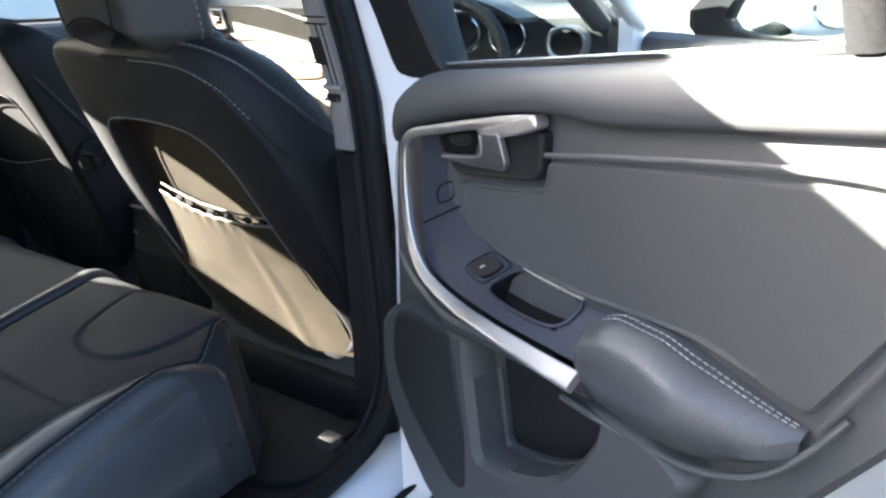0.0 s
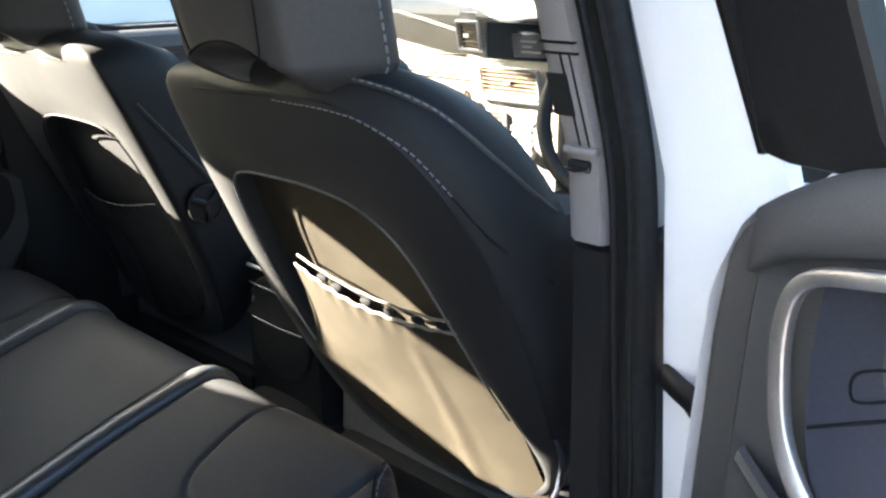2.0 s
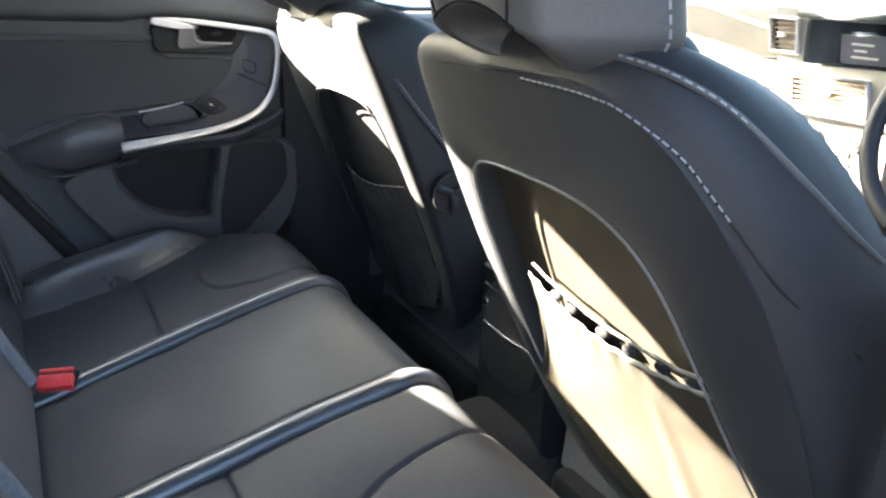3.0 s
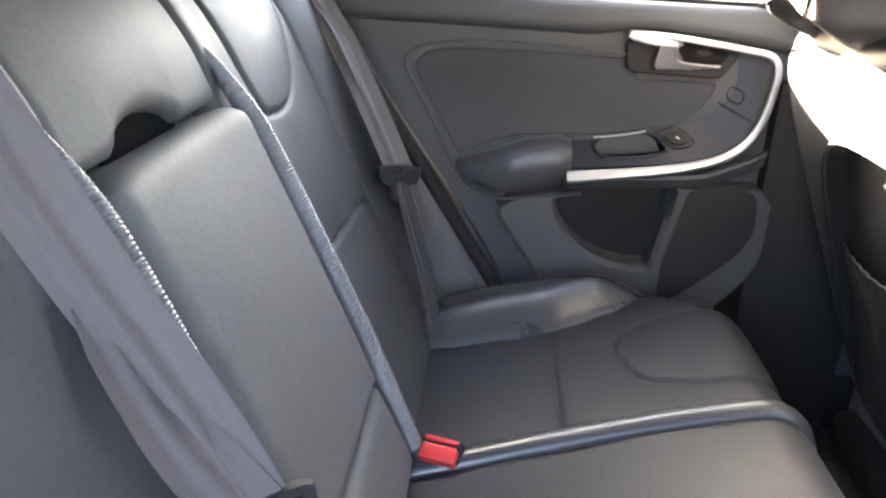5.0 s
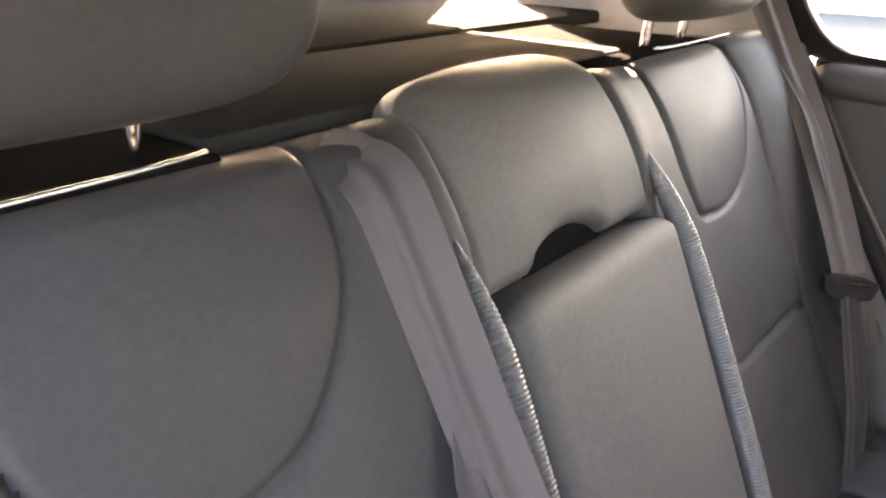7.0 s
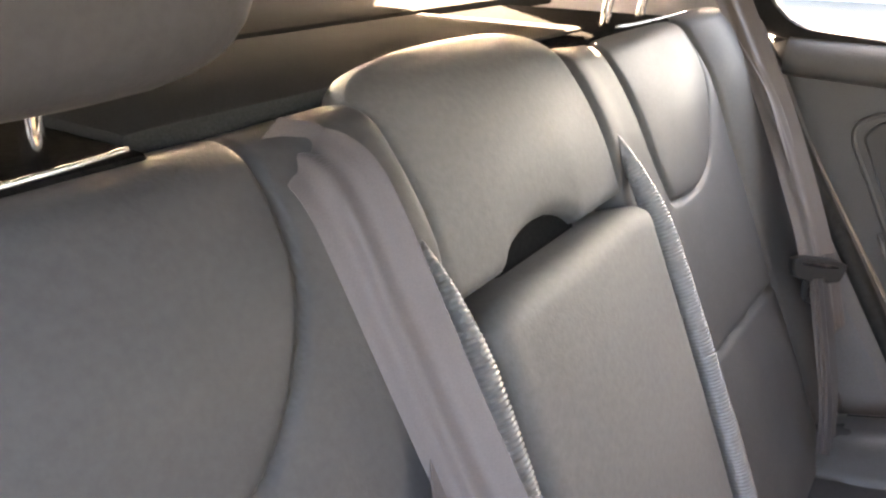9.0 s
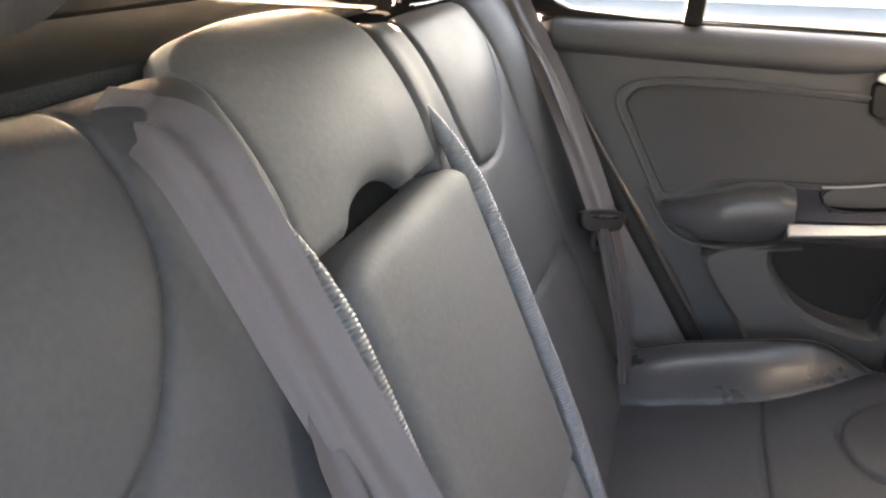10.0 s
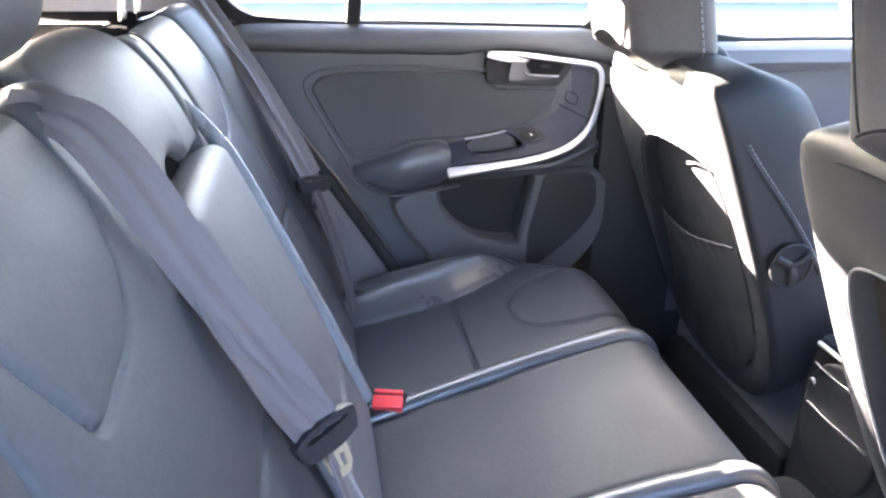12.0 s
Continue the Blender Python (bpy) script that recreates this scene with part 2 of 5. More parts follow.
def pad(outline, place, low, high, round_=0.008, crown=0.0, n=72, smooth=3, bm=None, core=(0.93, 0.85, 0.75, 0.62, 0.5, 0.38, 0.25, 0.12)):
    """A cushioned panel: outline in (u, v), rising from low to high with a rounded edge and a crowned face. place(u, v, h) sets it in the world."""
    ring = evenly(chaikin(outline, smooth) if smooth else outline, n)
    mid = sum(ring) / n
    rings = [[place(q[0], q[1], low) for q in ring], [place(q[0], q[1], high - round_) for q in ring]]
    for a in (30, 60):
        r = inset(ring, round_ * (1 - math.cos(radians(a))))
        rings.append([place(q[0], q[1], high - round_ + round_ * math.sin(radians(a))) for q in r])
    face = inset(ring, round_)
    box = np.array(ring)
    c0, c1 = (box.max(0) + box.min(0)) / 2, (box.max(0) - box.min(0)) / 2
    def swell(p):
        e = np.clip(((p - c0) / c1) ** 2, 0, 1)
        return crown * (1 - e[0]) * (1 - e[1])
    for k in (1.0,) + core:
        rings.append([place(*(mid + (q - mid) * k), high + swell(mid + (q - mid) * k)) for q in face])
    bm = bm or bmesh.new()
    vs = bridge(bm, rings)
    top = bm.verts.new(place(mid[0], mid[1], high + swell(mid)))
    for i in range(n):
        bm.faces.new((vs[-1][i], vs[-1][(i + 1) % n], top))
    return bm


def cast(poly, mid, n):
    """Where n rays from mid meet a closed polygon."""
    p = [np.array(q, float) - mid for q in poly]
    out = []
    for i in range(n):
        a = 2 * math.pi * i / n
        d = np.array((math.cos(a), math.sin(a)))
        best = None
        for q, r in zip(p, p[1:] + p[:1]):
            e = r - q
            det = d[0] * -e[1] + e[0] * d[1]
            if abs(det) < 1e-12:
                continue
            t = (q[0] * -e[1] + e[0] * q[1]) / det
            s = (d[0] * q[1] - d[1] * q[0]) / det
            if t > 0 and -1e-6 <= s <= 1 + 1e-6 and (best is None or t > best):
                best = t
        out.append(mid + d * (best or 0.01))
    return out


def ring_panel(inner, outer, place, low, high, n=120, round_=0.006, mid=None, lip=None):
    """A plate with an opening through it. lip: how deep the opening's wall goes."""
    mid = np.array(mid if mid is not None else np.mean(np.array(inner), axis=0), float)
    a, b = cast(inner, mid, n), cast(outer, mid, n)
    lip = low if lip is None else lip
    rings = [[place(*q, lip) for q in a], [place(*q, high - round_) for q in a]]
    rings.append([place(*(q + (r - q) * min(0.5, round_ / max(1e-6, np.linalg.norm(r - q)))), high) for q, r in zip(a, b)])
    for k in (0.35, 0.7):
        rings.append([place(*(q + (r - q) * k), high) for q, r in zip(a, b)])
    rings.append([place(*(r + (q - r) * min(0.3, round_ / max(1e-6, np.linalg.norm(r - q)))), high) for q, r in zip(a, b)])
    rings += [[place(*r, high - round_) for r in b], [place(*r, low) for r in b]]
    bm = bmesh.new()
    bridge(bm, rings + [rings[0]] if lip == low else rings)
    return bm


def sweep(path, profile, up=(0, 0, 1), scale=None, caps=True, bm=None, closed=False):
    """Sweeps a closed (side, up) profile along a 3D path. up: one direction, or one for each point."""
    p = [Vector(q) for q in path]
    rings = []
    n = len(p)
    for i, q in enumerate(p):
        t = (p[(i + 1) % n] - p[i - 1]) if closed else (p[min(i + 1, n - 1)] - p[max(i - 1, 0)])
        t.normalize()
        u = Vector(up[i] if hasattr(up[0], "__len__") else up)
        side = t.cross(u).normalized()
        u = side.cross(t).normalized()
        k = scale[i] if scale else (1, 1)
        rings.append([q + side * (a * k[0]) + u * (b * k[1]) for a, b in profile])
    bm = bm or bmesh.new()
    bridge(bm, rings + ([rings[0]] if closed else []), True, caps and not closed, caps and not closed)
    return bm


def round_profile(w, h, n=16, power=2.0):
    out = []
    for i in range(n):
        a = 2 * math.pi * i / n
        c, s = math.cos(a), math.sin(a)
        out.append((w / 2 * math.copysign(abs(c) ** (2 / power), c), h / 2 * math.copysign(abs(s) ** (2 / power), s)))
    return out


def tube(path, r, n=8, bm=None, up=(0.31, 0.17, 0.93)):
    return sweep(path, round_profile(2 * r, 2 * r, n), up, bm=bm)


def block(lo, hi, bevel=0.006, m=None, bm=None, segments=2):
    made = bmesh.new()
    bmesh.ops.create_cube(made, size=1)
    bmesh.ops.transform(made, verts=made.verts, matrix=Matrix.LocRotScale([(a + b) / 2 for a, b in zip(lo, hi)], None, [abs(b - a) for a, b in zip(lo, hi)]))
    if bevel:
        bmesh.ops.bevel(made, geom=made.edges[:], offset=bevel, segments=segments, profile=0.5, affect="EDGES")
    if m is not None:
        bmesh.ops.transform(made, verts=made.verts, matrix=m)
    return made


def disc(place, axis, r, depth, n=28, rim=0.15):
    """A turned knob or button from its base, along axis."""
    axis = Vector(axis).normalized()
    a = axis.orthogonal().normalized()
    b = axis.cross(a)
    rings = []
    for k, d in ((1, 0), (1, depth * (1 - rim)), (1 - rim * 0.5, depth * (1 - rim * 0.2)), (1 - rim, depth), (0.05, depth)):
        rings.append([Vector(place) + axis * d + (a * math.cos(2 * math.pi * i / n) + b * math.sin(2 * math.pi * i / n)) * r * k for i in range(n)])
    return loft(rings)


def stitches(path, length=0.006, gap=0.0035, r=0.0008):
    """A row of single thread stitches along a path, as one mesh."""
    p = [np.array(q, float) for q in path]
    d = np.concatenate([[0], np.cumsum([np.linalg.norm(b - a) for a, b in zip(p, p[1:])])])
    q = np.array(p)
    def at(x):
        return Vector([float(np.interp(x, d, q[:, k])) for k in range(3)])
    bm = bmesh.new()
    x = 0.0
    while x + length < d[-1]:
        tube([at(x), at(x + length * 0.5), at(x + length)], r, 5, bm)
        x += length + gap
    return bm


def sheet(fn, nu, nv, thick=0.0, down=(0, 0, -1)):
    """A grid surface fn(u, v), u and v from 0 to 1, with an even thickness along down."""
    top = [[Vector(fn(i / nu, j / nv)) for i in range(nu + 1)] for j in range(nv + 1)]
    bm = bmesh.new()
    vs = bridge(bm, top, False)
    if thick:
        d = Vector(down) * thick
        ws = bridge(bm, [[q + d for q in row] for row in top], False)
        loop = [(0, i) for i in range(nu)] + [(j, nu) for j in range(nv)] + [(nv, nu - i) for i in range(nu)] + [(nv - j, 0) for j in range(nv)]
        for (a, b), (c, e) in zip(loop, loop[1:] + loop[:1]):
            bm.faces.new((vs[a][b], vs[c][e], ws[c][e], ws[a][b]))
    return bm


def super_block(centre, half, power=3.5, m=None, nu=36, nv=20, bend=None):
    """A rounded cushion block (superellipsoid). bend(v) shifts each of its local points."""
    rings = []
    for j in range(1, nv):
        b = -math.pi / 2 + math.pi * j / nv
        cb, sb = math.cos(b), math.sin(b)
        ring = []
        for i in range(nu):
            a = 2 * math.pi * i / nu
            c, s = math.cos(a), math.sin(a)
            def p(x, k):
                return math.copysign(abs(x) ** (2 / k), x)
            v = Vector((half[0] * p(cb, power) * p(c, power), half[1] * p(cb, power) * p(s, power), half[2] * p(sb, power)))
            if bend:
                v = bend(v)
            ring.append((m @ v if m is not None else v) + Vector(centre))
        rings.append(ring)
    return loft(rings)


def seam_distance(X, Y, line):
    """How far each place of a grid lies from a seam line."""
    best = np.full(X.shape, 9.0)
    for (ax, ay), (bx, by) in zip(line, line[1:]):
        dx, dy = bx - ax, by - ay
        t = np.clip(((X - ax) * dx + (Y - ay) * dy) / max(1e-12, dx * dx + dy * dy), 0, 1)
        best = np.minimum(best, np.hypot(X - ax - t * dx, Y - ay - t * dy))
    return best


def within(X, Y, poly):
    inside = np.zeros(X.shape, bool)
    for (ax, ay), (bx, by) in zip(poly, poly[1:] + poly[:1]):
        if ay != by:
            inside ^= ((ay > Y) != (by > Y)) & (X < (bx - ax) * (Y - ay) / (by - ay) + ax)
    return inside


def upholster(parent, X, Y, H, place, mat, regions, rest):
    """One stretched cover over a grid, split along its seams into named panels. regions: (name, mask of the grid, label, material)."""
    nv, nu = X.shape
    pts = [place(float(x), float(y), float(h)) for x, y, h in zip(X.ravel(), Y.ravel(), H.ravel())]
    left = np.ones((nv - 1, nu - 1), bool)
    for name, mask, label, skin in regions + [(rest, np.ones(X.shape, bool), "", mat)]:
        take = left & mask[:-1, :-1]
        left &= ~take
        jj, ii = np.nonzero(take)
        quads = np.stack([jj * nu + ii, jj * nu + ii + 1, (jj + 1) * nu + ii + 1, (jj + 1) * nu + ii], 1)
        used, where = np.unique(quads, return_inverse=True)
        me = bpy.data.meshes.new(name)
        me.from_pydata([pts[k] for k in used], [], where.reshape(quads.shape).tolist())
        bm = bmesh.new()
        bm.from_mesh(me)
        bpy.data.meshes.remove(me)
        part(name, bm, skin, parent, label, sharp=180)

# ---- ground and far surroundings ----
bm = bmesh.new()
bridge(bm, [[(-400, -400, 0), (400, -400, 0)], [(-400, 400, 0), (400, 400, 0)]], False)
tagged(part("ground", bm, ASPHALT), "worn sunlit asphalt forecourt", "ground", kind="structure")

# added wall, there only to fill the far windows with a pale tone
bm = block((-16.0, -20, 0), (-15.5, 30, 3.2), 0.03)
tagged(part("fill_wall_west", bm, WALL_WHITE), "added pale wall that whitens the view through the far windows", "wall", kind="structure")


# ---- the car's body ----
def side_x(z):
    """The body side leans inwards above the window line."""
    return 0.745 - 0.36 * max(0.0, z - 1.06)


body = thing("car_body", (0, 0.6, 0.1), "white estate car body with dark interior trim", "car", kind="structure")


def pillar_edge(z, low, mid, belt, top):
    return float(np.interp(z, (0.36, 0.60, 0.99, 1.40), (low, mid, belt, top)))


def b_pillar(sign):
    """White painted post between front and rear door with its taupe or dark inner cover."""
    rings = []
    for z in np.linspace(0.34, 1.40, 24):
        a = sign * pillar_edge(z, 0.776, 0.762, 0.721, 0.585)
        b = sign * pillar_edge(z, 0.860, 0.856, 0.835, 0.690)
        c = 0.012
        s = sign
        rings.append([(a, 0.655, z), (a + s * 0.006, 0.642, z), (a + s * 0.02, 0.638, z), (b - s * c, 0.638 + 0.02, z), (b, 0.66, z), (b, 0.70, z), (b - s * 0.05, 0.72, z), (a, 0.74, z)])
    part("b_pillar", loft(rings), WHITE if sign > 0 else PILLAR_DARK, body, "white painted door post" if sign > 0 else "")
    rings = []
    for z in np.linspace(0.905 if sign > 0 else 0.5, 1.40, 20):
        r = sign * pillar_edge(z, 0.72, 0.71, 0.668, 0.53)
        s = sign
        rings.append([(r, 0.645, z), (r - s * 0.006, 0.634, z), (r - s * 0.034, 0.634, z), (r - s * 0.044, 0.642, z), (r - s * 0.05, 0.70, z), (r - s * 0.03, 0.76, z), (r + s * 0.02, 0.76, z)])
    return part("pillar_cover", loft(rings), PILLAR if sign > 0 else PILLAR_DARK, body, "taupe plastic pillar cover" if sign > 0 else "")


cover = b_pillar(1)
b_pillar(-1)
# belt height slider and guide in the cover
def cover_x(z):
    return pillar_edge(z, 0.72, 0.71, 0.668, 0.53)
rings = []
for z in (1.032, 1.036, 1.068, 1.072):
    x = cover_x(z) - 0.030
    rings.append([(x - 0.012, 0.6315, z), (x + 0.010, 0.6315, z), (x + 0.010, 0.640, z), (x - 0.012, 0.640, z)])
part("slider", loft(rings), BLACK, cover, "dark slider slot")
part("guide_slot", block((0.630, 0.628, 0.978), (0.655, 0.640, 0.990), 0.003), BLACK, cover)
part("guide_bar", tube([(0.631, 0.626, 0.982), (0.643, 0.624, 0.981), (0.656, 0.626, 0.983)], 0.0022), CHROME, cover, "bright metal belt guide")
part("guide_lip", block((0.624, 0.627, 0.996), (0.662, 0.640, 1.004), 0.003), PILLAR, cover)
for z in (1.09, 1.10):
    part("cover_groove", block((cover_x(z) - 0.043, 0.632, z), (cover_x(z) - 0.004, 0.640, z + 0.0025), 0.0005), SEAM, cover)
for dx in (0.012, 0.022):
    rings = [[(cover_x(z) - dx + a, 0.6325 + b, z) for a, b in ((-0.0008, 0), (0.0008, 0), (0.0008, 0.004), (-0.0008, 0.004))] for z in np.linspace(1.0, 1.09, 6)]
    part("cover_groove", loft(rings), SEAM, cover)
part("lower_trim", loft([[(x, y, z) for x, y in ((0.72 - k, 0.66), (0.69 - k, 0.63), (0.655 - k, 0.63), (0.63 - k, 0.68), (0.63 - k, 0.78), (0.72 - k, 0.78))] for z, k in ((0.33, -0.012), (0.6, -0.005), (0.80, 0.005), (0.90, 0.012))]), BLACK, body, "black lower pillar trim")
part("lower_trim", loft([[(-x, y, z) for x, y in ((0.80, 0.60), (0.66, 0.60), (0.64, 0.64), (0.63, 0.68), (0.63, 0.78), (0.80, 0.78))] for z in (0.30, 0.6, 0.80, 0.95)]), BLACK, body)

part("post_cover", loft([[(pillar_edge(z, 0.860, 0.856, 0.835, 0.690) + dx, y, z) for dx, y in ((-0.02, 0.650), (0.003, 0.654), (0.006, 0.662), (0.006, 0.730), (-0.02, 0.735))] for z in np.linspace(1.03, 1.39, 10)]), BLACK, body, "glossy black cover on the door post")

# white door jamb ahead of the open front door
rings = []
for z in np.linspace(0.34, 1.06, 12):
    k = 0.04 * max(0.0, z - 0.9)
    rings.append([(0.745 - k, 1.575, z), (0.785 - k, 1.565, z), (0.795 - k, 1.60, z), (0.795 - k, 1.75, z), (0.745 - k, 1.75, z)])
part("front_jamb", loft(rings), WHITE, body, "white painted front door jamb")
part("front_jamb_top", sweep([(0.785, 1.60, 1.05), (0.745, 1.36, 1.20), (0.690, 1.10, 1.325), (0.665, 0.95, 1.37)], round_profile(0.045, 0.05, 12, 3)), WHITE, body)

# rubber door seal on the open side, down the post and along the sill
seal = catmull([(0.560, 0.64, 1.38), (0.628, 0.64, 1.20), (0.657, 0.64, 1.115), (0.695, 0.64, 0.98), (0.712, 0.64, 0.82), (0.732, 0.64, 0.62),
                (0.738, 0.628, 0.52), (0.736, 0.585, 0.452), (0.734, 0.51, 0.425), (0.738, 0.40, 0.418), (0.742, 0.0, 0.415), (0.742, -0.3, 0.46), (0.74, -0.42, 0.62)], 8)
ups = [(-0.3, -0.9, 0.35)] * len(seal)
part("door_seal", sweep(seal, round_profile(0.050, 0.030, 14, 3), ups), RUBBER, body, "thick black rubber door seal")
ridge = [(x + 0.004, y - 0.013, z + 0.005) for x, y, z in seal]
part("seal_ridge", sweep(ridge, round_profile(0.010, 0.012, 8), ups), RUBBER, body)
ridge = [(x - 0.014, y - 0.012, z + 0.006) for x, y, z in seal]
part("seal_ridge", sweep(ridge, round_profile(0.007, 0.012, 8), ups), RUBBER, body)
# the sills
for s in (1, -1):
    prof = [(0.66, 0.28), (0.70, 0.40), (0.735, 0.405), (0.775, 0.40), (0.80, 0.385), (0.845, 0.36), (0.868, 0.32), (0.872, 0.22), (0.70, 0.18), (0.66, 0.22)]
    part("sill", loft([[(s * x, y, z) for x, z in prof] for y in (-0.45, 0.2, 0.5, 0.75, 1.7)]), WHITE if s > 0 else BLACK, body, "white painted door sill" if s > 0 else "")
for x, z in ((0.818, 0.380), (0.850, 0.359)):
    part("sill_strip", sweep([(x, -0.4, z), (x, 0.2, z), (x, 0.72, z), (x, 1.4, z)], round_profile(0.011, 0.010, 8, 3)), RUBBER, body)

# roof, headliner, windscreen and rear window
def roof_z(x, y):
    z = 1.440 - 0.045 * (x / 0.6) ** 4
    if y < -0.4:
        z -= 0.12 * (y + 0.4) ** 2
    if y > 0.7:
        z -= 0.30 * (y - 0.7) ** 2
    return z
part("roof", sheet(lambda u, v: (-0.67 + 1.34 * u, -1.05 + 2.10 * v, roof_z(-0.67 + 1.34 * u, -1.05 + 2.10 * v) + 0.02), 24, 24, 0.02), WHITE, body)
ceiling = sheet(lambda u, v: (-0.64 + 1.28 * u, -1.03 + 2.07 * v, roof_z(-0.64 + 1.28 * u, -1.03 + 2.07 * v) - 0.025), 24, 24, 0.018)
tagged(part("ceiling", ceiling, HEADLINER), "grey cloth headliner of the car", "headliner", kind="structure")
for s in (1, -1):
    rail = catmull([(s * 0.60, -1.05, 1.335), (s * 0.640, -0.60, 1.368), (s * 0.650, -0.2, 1.382), (s * 0.655, 0.3, 1.386), (s * 0.655, 0.8, 1.37), (s * 0.66, 1.15, 1.28), (s * 0.70, 1.6, 1.05)], 6)
    part("roof_rail", sweep(rail, round_profile(0.06, 0.026, 14, 3)), PILLAR_DARK, body)
    # rear corner post behind the door
    poly = [(-0.16, 1.06), (-0.19, 1.10), (-0.235, 1.18), (-0.235, 1.24), (-0.17, 1.31), (-0.10, 1.375), (-0.38, 1.375), (-0.55, 1.25), (-0.66, 1.13), (-0.70, 1.05), (-0.70, 0.95), (-0.6, 0.90), (-0.2, 0.95)]
    ring = evenly(chaikin(poly, 1), 60)
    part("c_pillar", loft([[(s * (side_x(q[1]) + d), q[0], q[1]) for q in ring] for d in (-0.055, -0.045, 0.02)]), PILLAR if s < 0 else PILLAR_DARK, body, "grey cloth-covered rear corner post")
    part("d_pillar", loft([[(s * (side_x(z) - 0.05 + d), y, z) for y, z in ((-0.86, 1.05), (-0.80, 1.37), (-1.12, 1.33), (-1.25, 1.05))] for d in (0.0, 0.06)]), PILLAR_DARK, body)
    part("rear_side", block((s * 0.64, -1.4, 0.25), (s * 0.88, -0.42, 0.96), 0.02), WHITE, body)
    part("wheel_arch", sheet(lambda u, v: (s * (0.60 + 0.12 * u), -0.55 + 0.62 * v, 0.30 + 0.66 * min(1, 1.25 * (1 - abs(2 * v - 0.55) ** 2))), 4, 16, 0.04), CARPET, body)
    part("front_pillar", sweep([(s * 0.70, 1.55, 1.05), (s * 0.66, 1.15, 1.28), (s * 0.65, 0.95, 1.35)], round_profile(0.06, 0.05, 10)), PILLAR_DARK, body)
pane = sheet(lambda u, v: (-0.58 + 1.16 * u, -1.04 - 0.20 * v, 1.345 - 0.25 * v - 0.02 * (2 * u - 1) ** 2), 8, 6, 0.004)
ob = part("rear_window", pane, WINDOW_GLASS, body, "tinted rear window")
ob.visible_shadow = False
pane = sheet(lambda u, v: (-0.66 + 1.32 * u, 1.05 + 0.62 * v, 1.34 - 0.28 * v), 8, 6, 0.005)
ob = part("windscreen", pane, WINDOW_GLASS, body)
ob.visible_shadow = False
part("parcel_shelf", block((-0.66, -1.12, 1.106), (0.66, -0.478, 1.126), 0.006), SHELF, body, "grey felt parcel shelf in the sun")
part("shelf_front", block((-0.283, -0.474, 1.104), (0.283, -0.255, 1.122), 0.006), SHELF, body)
part("tail_panel", block((-0.80, -1.42, 0.25), (0.80, -1.12, 1.08), 0.03), WHITE, body)
part("bulkhead", block((-0.78, 1.68, 0.2), (0.78, 1.75, 1.0), 0.02), BLACK, body)
part("bonnet", sheet(lambda u, v: (-0.80 + 1.6 * u, 1.66 + 1.1 * v, 1.03 - 0.20 * v * v - 0.03 * (2 * u - 1) ** 2), 8, 8, 0.02), WHITE, body)
part("nose", block((-0.85, 1.75, 0.25), (0.85, 2.78, 0.80), 0.05), WHITE, body)

# carpeted floor with its tunnel and mats
def floor_z(x, y):
    t = 0.30 + 0.12 * math.exp(-(x / 0.14) ** 4)
    if y < 0.45:
        t += 0.05 * min(1, (0.45 - y) / 0.1)
    return t
fl = sheet(lambda u, v: (-0.72 + 1.44 * u, -1.1 + 2.8 * v, floor_z(-0.72 + 1.44 * u, -1.1 + 2.8 * v)), 48, 40, 0.06)
tagged(part("floor", fl, CARPET), "black carpeted car floor with a centre tunnel", "floor", kind="structure")
for s in (1, -1):
    mat_out = [(s * 0.22, 0.50), (s * 0.60, 0.50), (s * 0.62, 0.70), (s * 0.58, 0.86), (s * 0.24, 0.86), (s * 0.20, 0.7)]
    bm = pad(mat_out, lambda u, v, h: Vector((u, v, 0.303 + h)), 0.0, 0.012, 0.005, n=60, smooth=2)
    tagged(part("floor_mat", bm, CARPET), "black carpet floor mat on the rear footwell", "mat", "floor mats")

# ---- rear seat ----
def on_back(x, z, h):
    """The rear backrest's face: x across, z up, h out from it."""
    h -= 0.030 * max(0.0, (z - 1.02) / 0.12) ** 2      # the face rolls back towards its top
    return Vector((x, -0.054 - (z - 0.769) * 0.43 + 0.918 * h, z + 0.395 * h))


back = thing("back_seat", (0, -0.1, 0.5), "charcoal leather rear backrest with folded centre armrest", "car seat")
shell = []
prof = [(-0.10, 0.50), (-0.012, 0.50), (-0.012, 1.08), (-0.018, 1.105), (-0.035, 1.125), (-0.065, 1.135), (-0.10, 1.125), (-0.115, 1.09), (-0.115, 0.55)]
part("shell", loft([[on_back(x, z, h) for h, z in prof] for x in np.linspace(-0.625, 0.625, 26)]), LEATHER_SOFT, back)
# centre head pad above the folded armrest, with the finger notch in its lower edge
def quilt(low_edge, top_edge, half, place, base, high, r, crown, nu=72, nv=36, top_r=None):
    """A cushioned pad across x from -half to half, between two edges given as z of x."""
    rows = []
    def spread(k):
        return 0.5 - 0.5 * math.cos(math.pi * k)
    for j in range(nv + 1):
        row = []
        for i in range(nu + 1):
            x = -half + 2 * half * spread(i / nu)
            z0, z1 = low_edge(x), top_edge(x)
            z = z0 + (z1 - z0) * spread(j / nv)
            d = min(half - abs(x), z - z0, (z1 - z) * (r / top_r if top_r else 1.0))
            k = min(1.0, d / r)
            h = high - r + r * math.sqrt(max(0.0, 1 - (1 - k) ** 2)) + crown * (1 - (x / half) ** 2) * (1 - (2 * (z - z0) / (z1 - z0) - 1) ** 2)
            row.append(place(x, z, max(base, h - (0.03 if d < 1e-6 else 0))))
        rows.append(row)
    bm = bmesh.new()
    bridge(bm, rows, False)
    return bm


